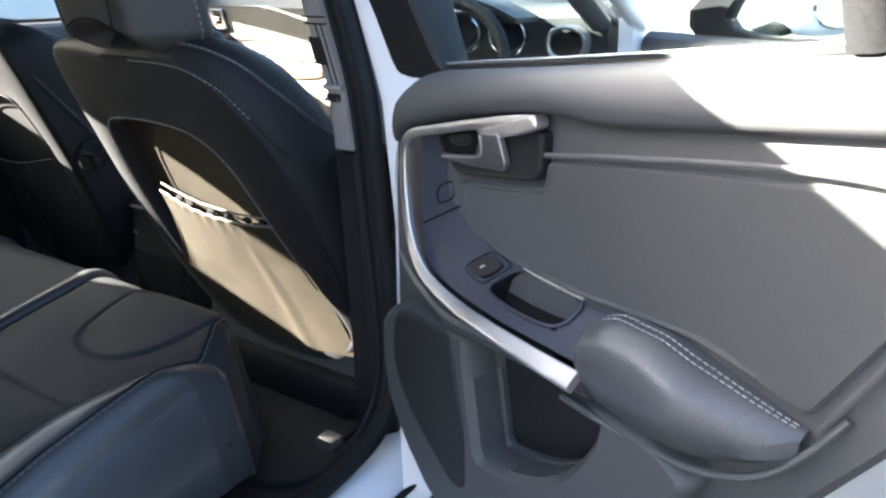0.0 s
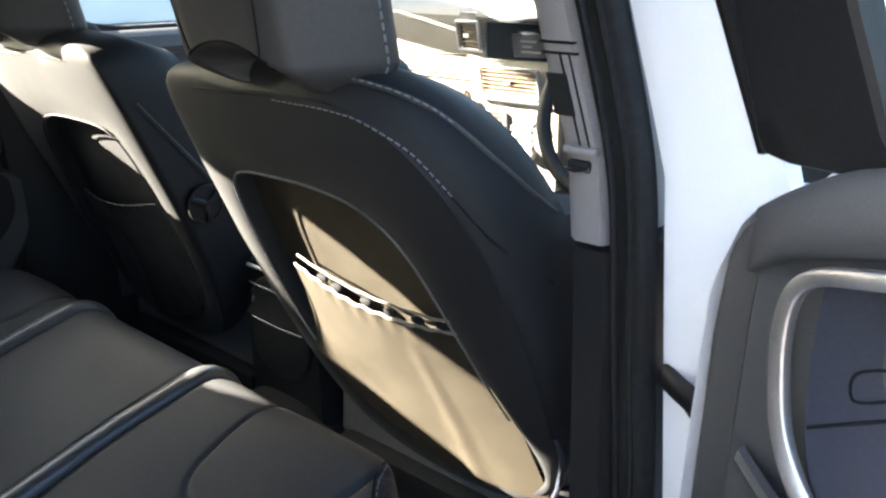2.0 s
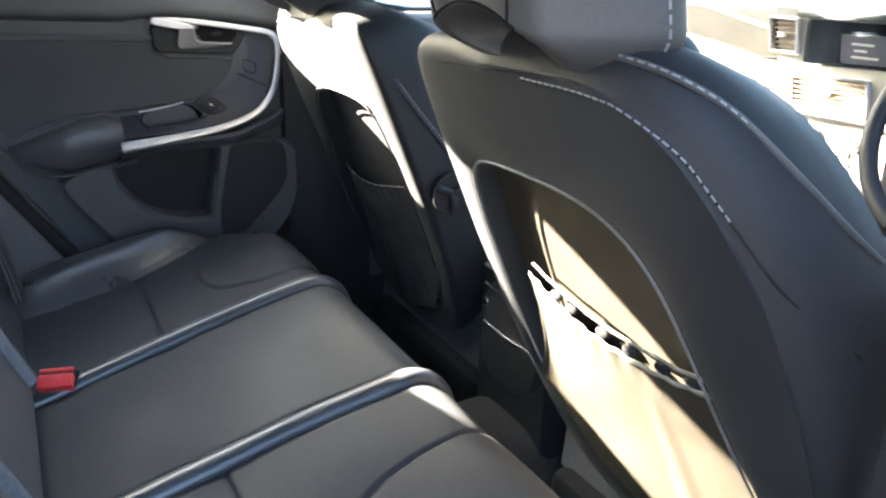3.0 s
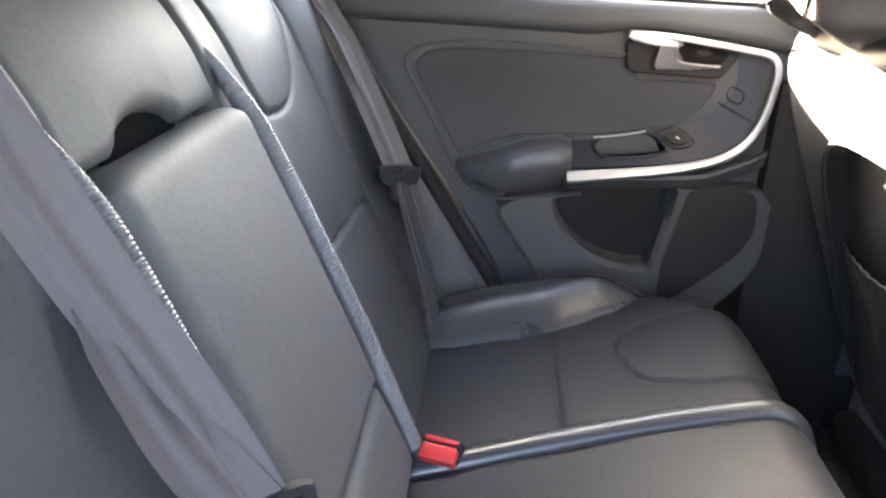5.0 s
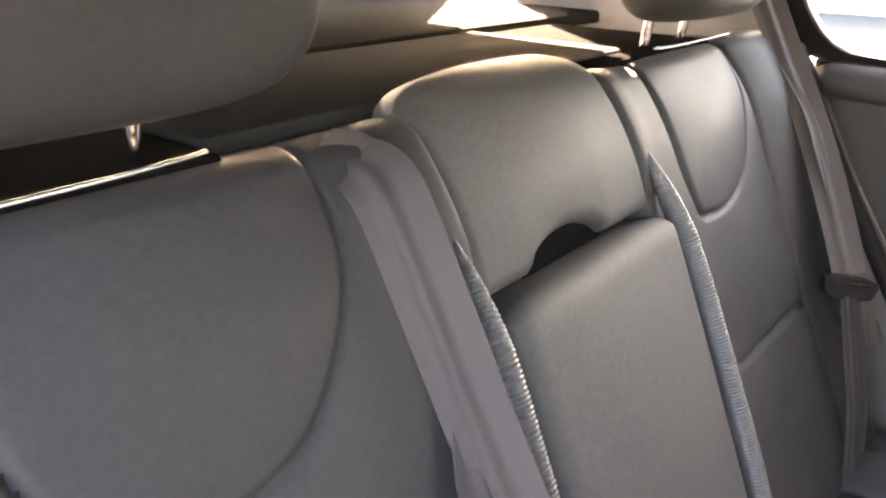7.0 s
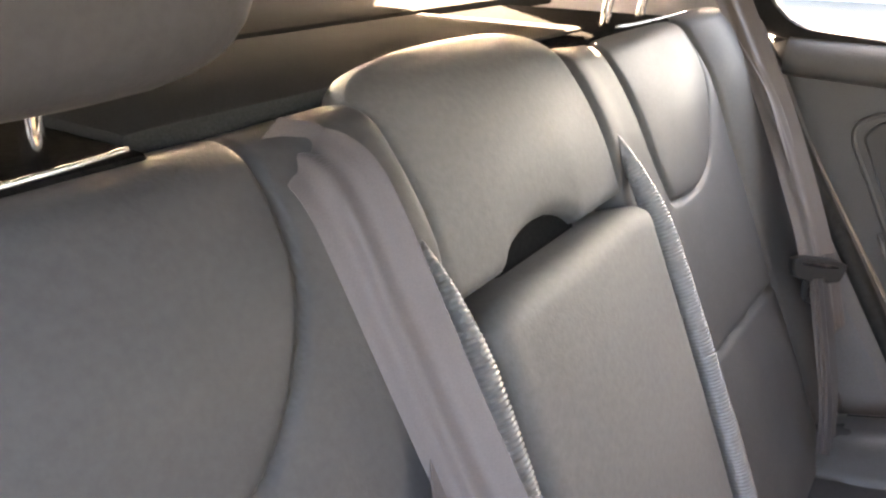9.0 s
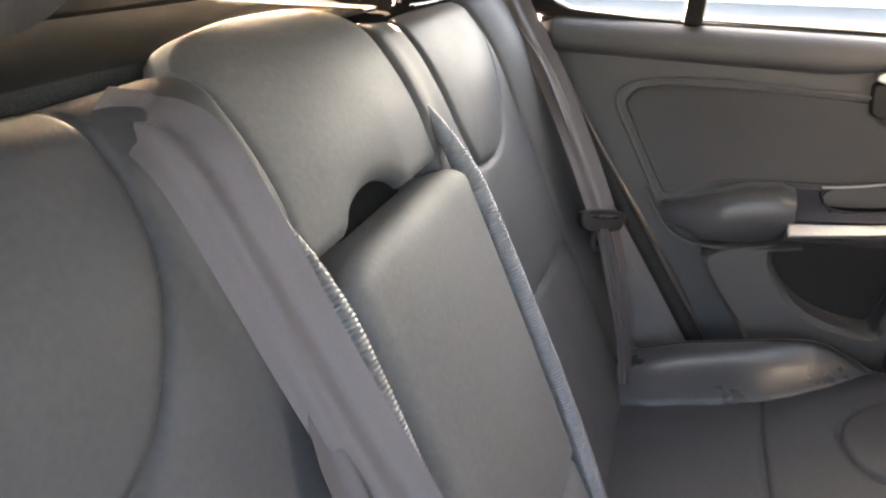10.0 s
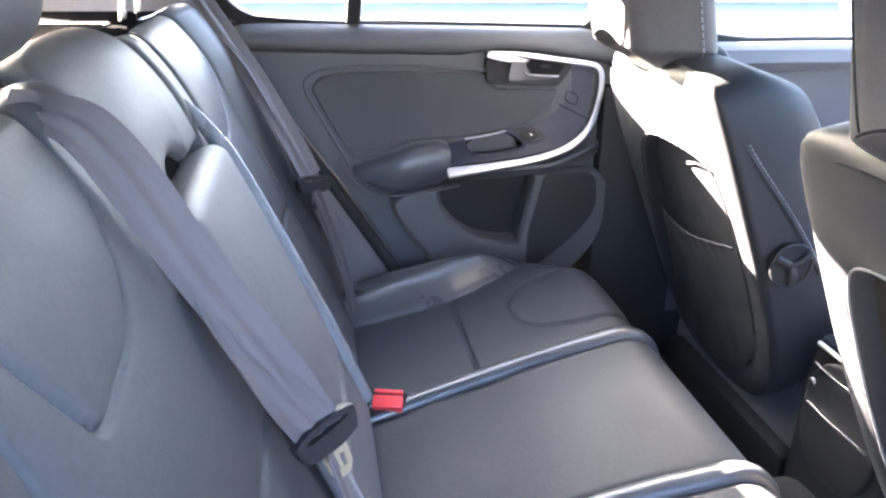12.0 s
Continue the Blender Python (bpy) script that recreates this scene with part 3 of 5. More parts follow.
def pad_low(x):
    return 0.990 + 0.020 * max(0.0, 1 - ((x - 0.010) / 0.062) ** 2) ** 0.6


def pad_top(x):
    return 1.152 - 0.018 * abs(x / 0.142) ** 3 - 0.008 * abs(x / 0.142) ** 14


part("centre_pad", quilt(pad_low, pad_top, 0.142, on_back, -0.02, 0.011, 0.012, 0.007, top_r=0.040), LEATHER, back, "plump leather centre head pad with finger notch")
# black sheet behind the finger notch, in place of the shade there
part("notch_shade", pad([(0.07, 0.97), (0.07, 1.035), (-0.07, 1.035), (-0.07, 0.97)], on_back, -0.015, -0.006, 0.003, n=40), MATT_BLACK, back)
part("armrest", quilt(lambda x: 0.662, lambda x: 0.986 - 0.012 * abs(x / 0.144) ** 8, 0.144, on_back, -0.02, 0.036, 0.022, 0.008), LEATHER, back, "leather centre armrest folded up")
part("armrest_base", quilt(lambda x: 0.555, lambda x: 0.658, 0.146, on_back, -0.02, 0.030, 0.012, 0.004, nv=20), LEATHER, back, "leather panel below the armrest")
for s in (1, -1):
    def side(x, z, h, s=s):
        return on_back(s * x, z, h)
    # gathered leather edge next to the armrest, pinched to a point at its top
    path = evenly(catmull([side(0.156, 1.045, 0.010), side(0.158, 1.00, 0.020), side(0.161, 0.95, 0.026), side(0.164, 0.85, 0.029), side(0.166, 0.70, 0.030), side(0.168, 0.56, 0.024)], 12), 690, False)
    k = []
    for i in range(690):
        grow = 0.05 + 0.95 * min(1, i / 130) ** 0.6
        rib = 0.04 * math.sin(i * 1.30 + 0.8 * math.sin(i * 0.11))
        k.append((grow * (1 + rib), grow * (1 + rib)))
    part("gathered_edge", sweep(path, round_profile(0.024, 0.028, 12), (0, 0.918, 0.395), k), GATHER, back, "shiny gathered leather edge", sharp=80)
    # stretched cover: main panel, shield-shaped insert, lumbar pad and outer bolster, parted by pressed seams
    if s > 0:
        shield = catmull([(0.238, 1.135), (0.240, 1.085), (0.249, 1.045), (0.272, 1.008), (0.305, 0.976), (0.340, 0.963), (0.390, 0.957), (0.418, 0.955), (0.431, 0.963), (0.441, 0.987), (0.454, 1.02), (0.464, 1.06), (0.470, 1.135)], 6)
    else:
        shield = catmull([(0.232, 1.135), (0.237, 1.06), (0.245, 1.00), (0.254, 0.967), (0.262, 0.954), (0.278, 0.949), (0.32, 0.946), (0.365, 0.950), (0.405, 0.966), (0.440, 0.998), (0.466, 1.04), (0.477, 1.08), (0.480, 1.135)], 6)
    edge = catmull([(0.486, 1.14), (0.500, 1.02), (0.510, 0.90), (0.518, 0.78), (0.528, 0.54)], 6)
    waist = catmull([(0.140, 0.792), (0.25, 0.786), (0.40, 0.780), (0.520, 0.776)], 6)
    xs = np.concatenate([[0.131, 0.131], np.arange(0.131, 0.632, 0.003), [0.632, 0.632]])
    zs = np.concatenate([np.arange(0.54, 1.128, 0.003), [1.128, 1.128]])
    X, Z = np.meshgrid(xs, zs)
    ds = [seam_distance(X, Z, [tuple(q) for q in line]) for line in (shield, edge, waist)]
    d = np.minimum(np.minimum(ds[0], ds[1]), ds[2])
    in_shield = within(X, Z, [tuple(q) for q in shield])
    in_bolster = within(X, Z, [tuple(q) for q in edge] + [(0.70, 0.54), (0.70, 1.14)])
    low = (Z < np.interp(X, [q[0] for q in waist], [q[1] for q in waist])) & ~in_bolster
    H = 0.004 + 0.0045 * (1 - np.exp(-d / 0.030)) - 0.0055 * np.exp(-(d / 0.0032) ** 2)
    H += 0.0025 * in_shield + 0.004 * low * np.clip(ds[2] / 0.06, 0, 1)
    H += in_bolster * 0.020 * np.sin(np.clip(ds[1] / 0.075, 0, 1) * math.pi / 2)
    H += 0.007 * np.exp(-((X - 0.150) / 0.030) ** 2) * np.clip((Z - 0.99) / 0.04, 0, 1)     # full edge beside the head pad
    H += 0.0008 * np.sin(X * 61 + 3 * np.sin(Z * 23)) * np.exp(-d / 0.02)
    for k in (np.clip((X - 0.600) / 0.032, 0, 1), np.clip((Z - 1.104) / 0.024, 0, 1), np.clip((0.147 - X) / 0.016, 0, 1)):
        H -= 0.030 * (1 - np.sqrt(1 - 0.999 * k * k))
    H[:, 0] -= 0.05
    H[:, -1] -= 0.05
    H[-1, :] -= 0.04
    # outer panels in the half-shaded tone, beside the lit centre pad and armrest
    upholster(back, X, Z, H, side, LEATHER_MID, [("shield_insert", in_shield, "shield-shaped leather insert", LEATHER_MID), ("side_bolster", in_bolster, "", LEATHER_MID), ("lumbar_pad", low, "", LEATHER_MID)], "main_panel")
    # head restraint on two posts
    hr = part("head_restraint", super_block((s * 0.385, -0.225, 1.262), (0.142, 0.060, 0.112), 4.2, Matrix.Rotation(radians(8), 4, "X")), LEATHER_MID, back, "leather head restraint")
    for dx in (-0.055, 0.055):
        part("post", tube([(s * 0.385 + dx, -0.255, 1.10), (s * 0.385 + dx, -0.250, 1.14), (s * 0.385 + dx, -0.242, 1.19)], 0.006, 10), CHROME, hr, "chrome post")
    part("restraint_recess", block((s * 0.385 - 0.10, -0.47, 1.088), (s * 0.385 + 0.25, -0.228, 1.118), 0.006), MATT_BLACK, back, "black recess under the head restraint")
    part("recess_trim", tube(catmull([(s * 0.300, -0.225, 1.1225), (s * 0.34, -0.222, 1.1215), (s * 0.42, -0.220, 1.1210), (s * 0.53, -0.222, 1.1205)], 6), 0.0016), CHROME_DARK, back, "thin bright trim line")
# padded ledge over the top of the backrest
ledge = [(-0.075, 1.10), (-0.055, 1.125), (-0.06, 1.150), (-0.085, 1.170), (-0.13, 1.175), (-0.165, 1.15), (-0.165, 1.09)]
part("top_ledge", loft([[on_back(x, z - 0.02 * abs(x / 0.2) ** 3, h) for h, z in ledge] for x in np.linspace(-0.215, 0.215, 20)]), LEATHER_DARK, back, "padded ledge on top of the backrest")

bench = thing("rear_bench", (0, 0.28, 0.36), "charcoal leather rear bench cushion with stitched panels", "car seat")
base_prof = [(0.02, 0.33), (0.02, 0.50), (0.05, 0.520), (0.15, 0.538), (0.30, 0.566), (0.44, 0.594), (0.495, 0.598), (0.525, 0.580), (0.538, 0.54), (0.53, 0.45), (0.50, 0.33)]
part("base", loft([[(x, y, z) for y, z in base_prof] for x in np.linspace(-0.475, 0.475, 24)]), LEATHER_SOFT, bench)


def bench_place(x, v, h):
    """The bench face: flat, then rolling down over its front edge. v runs along the cover."""
    a = min(max(0.0, (v - 0.475) / 0.050), 1.45)
    flat = min(v, 0.475)
    down = max(0.0, v - 0.475 - 0.0725)
    t, n = Vector((0, 0.98, 0.196)), Vector((0, -0.196, 0.98))
    p = Vector((x, flat, 0.555 + 0.20 * (flat - 0.15)))
    p += t * (0.050 * math.sin(a)) - n * (0.050 * (1 - math.cos(a))) + (t * math.cos(a) - n * math.sin(a)) * down
    return p + (n * math.cos(a) + t * math.sin(a)) * h


def bench_half(y):
    return np.interp(y, (0.0, 0.35, 0.41, 0.45, 0.49, 0.54, 0.66), (0.604, 0.604, 0.584, 0.556, 0.524, 0.498, 0.480))


us = np.concatenate([[-1, -1], np.linspace(-1, 1, 391), [1, 1]])
vs_ = np.concatenate([np.arange(0.045, 0.80, 0.003)])
U, Y = np.meshgrid(us, vs_)
HALF = bench_half(Y)
X = U * HALF
WELTS = {1: [(0.150, 0.03), (0.152, 0.12), (0.148, 0.22), (0.142, 0.36), (0.146, 0.48), (0.147, 0.60)], -1: [(-0.150, 0.03), (-0.163, 0.12), (-0.180, 0.22), (-0.199, 0.36), (-0.206, 0.48), (-0.208, 0.60)]}
H = np.full(X.shape, 0.006)
d = np.full(X.shape, 9.0)
panels = []
for s in (1, -1):
    welt = [tuple(q) for q in catmull(WELTS[s], 6)]
    bol = [(s * a, b) for a, b in catmull([(0.458, 0.03), (0.460, 0.15), (0.470, 0.24), (0.500, 0.315), (0.532, 0.370), (0.572, 0.420), (0.640, 0.470)], 6)]
    thigh = [(s * a, b) for a, b in catmull([(0.278, 0.68), (0.280, 0.50), (0.284, 0.42), (0.306, 0.362), (0.355, 0.340), (0.415, 0.345), (0.460, 0.385), (0.484, 0.45), (0.490, 0.52), (0.492, 0.68)], 6)]
    cross = [(welt[8][0], 0.246), (s * 0.30, 0.245), (s * 0.40, 0.246), (s * 0.464, 0.250)]
    dw, db, dt, dc = (seam_distance(X, Y, line) for line in (welt, bol, thigh, cross))
    in_bol = within(X, Y, bol + [(s * 0.70, 0.470), (s * 0.70, 0.03)])
    in_thigh = within(X, Y, thigh)
    outer = s * X > s * np.interp(Y, [q[1] for q in welt], [q[0] for q in welt])
    d = np.minimum(d, np.minimum(np.minimum(db, dt), dc))
    H += 0.0018 * in_thigh * np.clip(dt / 0.006, 0, 1)
    H += in_bol * np.interp(Y, (0.05, 0.15, 0.33, 0.43), (0.030, 0.042, 0.044, 0.026)) * np.sin(np.clip(db / 0.080, 0, 1) * math.pi / 2)
    H -= 0.003 * np.exp(-((dw - 0.019) / 0.005) ** 2)
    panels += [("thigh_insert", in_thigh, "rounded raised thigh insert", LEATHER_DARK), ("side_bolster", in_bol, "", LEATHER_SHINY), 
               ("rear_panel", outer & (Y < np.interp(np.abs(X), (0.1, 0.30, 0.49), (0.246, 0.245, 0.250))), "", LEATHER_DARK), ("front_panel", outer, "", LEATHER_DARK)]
H += 0.0045 * (1 - np.exp(-d / 0.030)) - 0.0035 * np.exp(-(d / 0.0034) ** 2)
H += 0.0007 * np.sin(X * 57 + 4 * np.sin(Y * 31)) * np.exp(-d / 0.02)
dl = np.abs(Y - 0.565)
H -= 0.003 * np.exp(-(dl / 0.0034) ** 2)
k = np.clip((np.abs(X) - HALF + 0.050) / 0.050, 0, 1)
H -= 0.046 * (1 - np.sqrt(1 - 0.999 * k * k))
H[:, 0] -= 0.20
H[:, -1] -= 0.20
# the bench takes the leather's darkest tone, with shade in its colour
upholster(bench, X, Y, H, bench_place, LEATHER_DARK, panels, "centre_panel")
for s in (1, -1):
    line = evenly(catmull(WELTS[s], 8), 90, False)
    path = [bench_place(float(q[0]), float(q[1]), 0.0080) for q in line]
    ups = [bench_place(float(q[0]), float(q[1]), 1.0) - bench_place(float(q[0]), float(q[1]), 0.0) for q in line]
    part("welt", sweep(path, round_profile(0.034, 0.025, 20), ups), LEATHER_SHINY, bench, "shiny raised leather welt")
    path = []
    for y in np.linspace(0.08, 0.52, 40):
        row = int(np.argmin(np.abs(vs_ - y)))
        x = s * (0.99 * float(bench_half(y)) - 0.026)
        col = 2 + int(np.argmin(np.abs(X[row, 2:-2] - x)))
        path.append(bench_place(x, y, float(H[row, col]) + 0.0012))
    part("edge_stitching", stitches(path, 0.006, 0.004, 0.0007), THREAD, bench)
    part("edge_seam", tube([q + Vector((-s * 0.006, 0, 0.001)) for q in path], 0.0014), SEAM, bench)

# ---- front seats ----
SEAT_X, SEAT_W = 0.365, 0.245


def front_seat(sign, forward, label):
    seat = thing("front_seat", (sign * SEAT_X, 0.85 + forward, 0.36), label, "car seat", "front seats")

    def at(x, z, h):
        """The seat's rear face; x is from the car's middle outwards, h out towards the rear."""
        wrap = (0.9 if x > SEAT_X else 0.25) * max(0.0, abs(x - SEAT_X) - 0.10) ** 2
        return Vector((sign * x, 0.60 + forward + (0.80 - z) * 0.43 + wrap - 0.918 * h, z - 0.395 * h))
    outer = [(0.106, 0.90), (0.106, 1.00), (0.122, 1.048), (0.20, 1.058), (0.36, 1.066), (0.455, 1.062), (0.520, 1.030), (0.565, 0.965), (0.598, 0.87),
             (0.612, 0.72), (0.602, 0.54), (0.55, 0.44), (0.40, 0.41), (0.26, 0.43), (0.175, 0.50), (0.132, 0.62), (0.108, 0.75)]
    inner = [(0.163, 0.80), (0.168, 0.88), (0.185, 0.910), (0.225, 0.922), (0.36, 0.922), (0.425, 0.902), (0.465, 0.855), (0.488, 0.775), (0.525, 0.66),
             (0.572, 0.545), (0.565, 0.49), (0.50, 0.465), (0.40, 0.455), (0.28, 0.49), (0.20, 0.57), (0.168, 0.68)]
    out_r, in_r = chaikin(outer, 2), chaikin(inner, 2)
    mid = np.array((0.36, 0.70))
    n = 160
    a, b = cast(in_r, mid, n), cast(out_r, mid, n)
    rings = [[at(*q, -0.032) for q in a], [at(*q, -0.012) for q in a], [at(*(q + (r - q) * 0.03), -0.003) for q, r in zip(a, b)],
             [at(*(q + (r - q) * 0.10), 0.0) for q, r in zip(a, b)]]
    for f in (0.3, 0.5, 0.7, 0.85):
        rings.append([at(*(q + (r - q) * f), 0.004 * math.sin(math.pi * f)) for q, r in zip(a, b)])
    for deg in (20, 45, 70, 90):
        def turn(r):
            return float(np.interp(r[0], (0.12, 0.30), (0.009, 0.035)))
        rings.append([at(*(r + (q - r) * min(0.5, (turn(r) * (1 - math.sin(radians(deg)))) / max(0.02, np.linalg.norm(q - r)))), -turn(r) * (1 - math.cos(radians(deg)))) for q, r in zip(a, b)])
    for fx, fz, h in ((1.0, 0.97, -0.07), (0.99, 0.91, -0.10), (0.96, 0.83, -0.135), (0.86, 0.72, -0.155), (0.2, 0.2, -0.15)):
        rings.append([at(*(mid + (r - mid) * np.array((fx, fz if r[1] > mid[1] else 1.0))), h) for r in b])
    bm = bmesh.new()
    bridge(bm, rings, True, False, True)
    shell = part("backrest", bm, SEAT_BACK, seat)
    # recessed knee panel
    bm = bmesh.new()
    rings = [[at(*q, -0.028) for q in a]] + [[at(*(mid + (q - mid) * f), -0.028 - 0.004 * (1 - f)) for q in a] for f in (0.8, 0.55, 0.3, 0.05)]
    bridge(bm, rings, True, False, True)
    # driver's panel and pocket get the sunlit tan, the passenger's the shaded tone
    part("knee_panel", bm, POCKET_SUN if sign > 0 else POCKET_SHADE, seat, "recessed fabric knee panel")
    # map pocket with a gathered elastic hem
    top = [(0.205, 0.768), (0.26, 0.760), (0.32, 0.751), (0.40, 0.744), (0.45, 0.741), (0.488, 0.742)]
    top = evenly(catmull(top, 8), 49, False)
    rows = []
    for j in range(17):
        f = j / 16
        row = []
        for i, q in enumerate(top):
            g = i / 48
            zb = float(np.interp(g, (0, 0.35, 0.7, 1), (0.606, 0.508, 0.452, 0.466)))
            xb = float(np.interp(g, (0, 0.35, 0.7, 1), (0.178, 0.258, 0.40, 0.572)))
            x, z = q[0] + (xb - q[0]) * f ** 0.8, q[1] + (zb - q[1]) * f
            bulge = 0.030 * math.sin(math.pi * min(1, 0.16 + g * 0.70)) * (1 - f) ** 0.6
            fold = 0.0012 * math.sin(g * 60) * max(0, 1 - f * 7) + 0.006 * math.exp(-((g - 0.70 - 0.1 * f) / 0.025) ** 2) * f
            row.append(at(x, z, -0.026 + bulge + fold + 0.031 * f ** 3))
        rows.append(row)
    bm = bmesh.new()
    bridge(bm, rows, False)
    pocket = part("map_pocket", bm, POCKET_SUN if sign > 0 else POCKET_SHADE, seat, "sagging fabric map pocket")
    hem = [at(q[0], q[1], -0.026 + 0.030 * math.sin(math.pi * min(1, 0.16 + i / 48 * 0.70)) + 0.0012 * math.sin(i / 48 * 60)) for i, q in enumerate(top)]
    # hem and welt likewise: pale on the sunlit seat, dark on the shaded one
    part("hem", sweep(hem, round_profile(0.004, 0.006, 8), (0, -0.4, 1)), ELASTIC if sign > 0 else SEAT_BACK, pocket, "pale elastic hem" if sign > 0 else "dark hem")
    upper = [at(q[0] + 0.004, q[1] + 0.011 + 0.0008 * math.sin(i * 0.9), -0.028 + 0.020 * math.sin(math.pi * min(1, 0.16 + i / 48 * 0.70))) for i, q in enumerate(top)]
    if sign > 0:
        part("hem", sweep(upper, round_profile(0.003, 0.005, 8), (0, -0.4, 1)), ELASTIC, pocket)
    # dark lumps between the two hems stand for shade in the gathers
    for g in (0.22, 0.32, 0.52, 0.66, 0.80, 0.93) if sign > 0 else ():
        i = int(g * 48)
        c = (Vector(hem[i]) + Vector(upper[i])) / 2
        part("gather_shade", super_block(c, (0.011, 0.004, 0.0055), 2.4, nu=12, nv=8), SEAM, pocket, "dark lump for the shade in the gathered hem")
    # welt round the recess and seams over the shoulders
    edge = [at(*(q + (r - q) * 0.05), 0.002) for q, r in zip(a, b)]
    upper_edge = [q for q in edge if q.z > 0.62]
    cut = max(range(len(upper_edge)), key=lambda i: (upper_edge[i] - upper_edge[i - 1]).length)
    upper_edge = upper_edge[cut:] + upper_edge[:cut]
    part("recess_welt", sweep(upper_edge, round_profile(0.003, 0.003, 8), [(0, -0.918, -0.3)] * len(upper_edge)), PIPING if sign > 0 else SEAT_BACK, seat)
    def side(pts, lift):
        return [Vector((sign * (q[0] + 0.4 * lift), q[1] + forward - 0.75 * lift, q[2] + 0.5 * lift)) for q in catmull(pts, 8)]
    seam = [(0.340, 0.4978, 1.0335), (0.370, 0.4976, 1.0330), (0.405, 0.4976, 1.0328), (0.440, 0.4986, 1.0305), (0.470, 0.5014, 1.0250), (0.515, 0.5192, 0.9998), (0.538, 0.5353, 0.9716), (0.552, 0.5482, 0.9497), (0.568, 0.5665, 0.9210), (0.583, 0.5872, 0.8950), (0.603, 0.6642, 0.8367)]
    part("shoulder_seam", tube(side(seam, 0.0), 0.0013), SEAM, seat)
    part("shoulder_stitching", stitches(side(seam[:8], 0.0018), 0.006, 0.003, 0.0009), THREAD, seat, "pale stitching over the shoulder")
    roll = [(0.440, 0.5090, 1.0640), (0.459, 0.5113, 1.0631), (0.500, 0.5250, 1.0535), (0.528, 0.5572, 1.0307), (0.557, 0.5933, 0.9921), (0.578, 0.6465, 0.9435), (0.585, 0.6923, 0.9099)]
    part("shoulder_piping", tube(side(roll, 0.0005), 0.0030), LEATHER_MID, seat, "grey piped edge")
    part("edge_stitching", stitches(side(roll[:5], 0.0036), 0.006, 0.004, 0.0009), THREAD, seat)
    line = evenly(catmull([(0.345, 1.040), (0.27, 1.036), (0.205, 1.034), (0.160, 1.026), (0.140, 1.012), (0.134, 0.99)], 8), 50, False)
    part("shoulder_seam", tube([at(q[0], q[1], 0.001 - 0.03 * max(0, (0.2 - q[0]) / 0.08) ** 2) for q in line], 0.0020), SEAM, seat)
    flank = catmull([(0.131, 0.508, 1.043), (0.112, 0.538, 0.993), (0.1065, 0.578, 0.940), (0.1055, 0.628, 0.880), (0.1065, 0.668, 0.830), (0.110, 0.715, 0.765)], 8)
    part("flank_piping", tube([Vector((sign * q[0], q[1] + forward, q[2])) for q in flank], 0.0028), SEAT_BACK, seat)
    part("flank_stitching", stitches([Vector((sign * (q[0] - 0.0015), q[1] + forward + 0.007, q[2])) for q in flank], 0.005, 0.003, 0.0009), THREAD, seat)
    # front side of the backrest with its bolsters and shoulder roll
    for x0 in (0.175, 0.545):
        path = [at(x0, z, -0.16 - 0.03 * math.sin(math.pi * (z - 0.4) / 0.62)) for z in np.linspace(0.45, 0.82, 14)]
        part("front_bolster", sweep(path, round_profile(0.10, 0.08, 14, 2.6), (0, 1, 0), [(math.sin(math.pi * (0.12 + 0.8 * i / 13)) ** 0.5,) * 2 for i in range(14)]), LEATHER, seat)
    # fixed head restraint: back pad, wings and neck
    rings = []
    half_ring = [(0.0, 0.428), (0.050, 0.428), (0.058, 0.430), (0.080, 0.436), (0.092, 0.450), (0.104, 0.475), (0.118, 0.510), (0.124, 0.535), (0.116, 0.556), (0.085, 0.566), (0.0, 0.570)]
    whole = evenly(catmull([(-x, y) for x, y in half_ring[-2:0:-1]] + half_ring, 6, True), 110)
    def skin(x, y, z):
        """Hollow under the back cover, rounded top, leaning back with the seat."""
        k = max(0.0, (z - 1.25) / 0.12)
        w = 1 - 0.35 * min(1, k) ** 3
        y = 0.50 + (y - 0.50) * (1 - 0.45 * min(1, k) ** 3)
        if y < 0.50:
            under = min(1.0, max(0.0, (1.098 - 0.016 * (x / 0.06) ** 2 - z) / 0.016))
            between = min(1.0, max(0.0, (0.082 - abs(x)) / 0.040))
            y += (0.515 - y) * under * under * (3 - 2 * under) * between * between * (3 - 2 * between)
        y = max(y, 0.428 + (1.085 - z) * 0.9)
        if z < 1.082:
            e = ((1.082 - z) / 0.032) ** 2
            w *= 1 - 0.26 * e
            y += (0.515 - y) * 0.35 * e
        return Vector((sign * (0.350 + x * w), y + forward - 0.21 * (z - 1.12), z))
    for z in np.concatenate([np.linspace(1.050, 1.070, 12), np.linspace(1.073, 1.102, 16), np.linspace(1.108, 1.365, 26)]):
        rings.append([skin(x, y, z) for x, y in whole])
    head = part("head_restraint", loft(rings), LEATHER_MID, seat, "winged leather head restraint", sharp=180)
    lip = [skin(x, 0.428, 1.100 - 0.016 * (x / 0.06) ** 2) + Vector((0, -0.001, 0)) for x in np.linspace(-0.062, 0.062, 16)]
    part("cover_lip", tube(lip, 0.0014), SEAM, head)
    for s in (1, -1):
        path = [skin(s * (0.056 + 0.030 * k), 0.428 + 0.006 * k * k, 1.088 + 0.27 * k ** 1.4) + Vector((0, -0.001, 0)) for k in np.linspace(0, 0.8, 16)]
        part("cover_seam", tube(path, 0.0011), SEAM, head)
        path = [skin(s * 0.1235, 0.530, z) + Vector((sign * s * 0.001, 0, 0)) for z in np.linspace(1.05, 1.32, 30)]
        part("wing_stitching", stitches(path, 0.007, 0.004, 0.0013), THREAD, head)
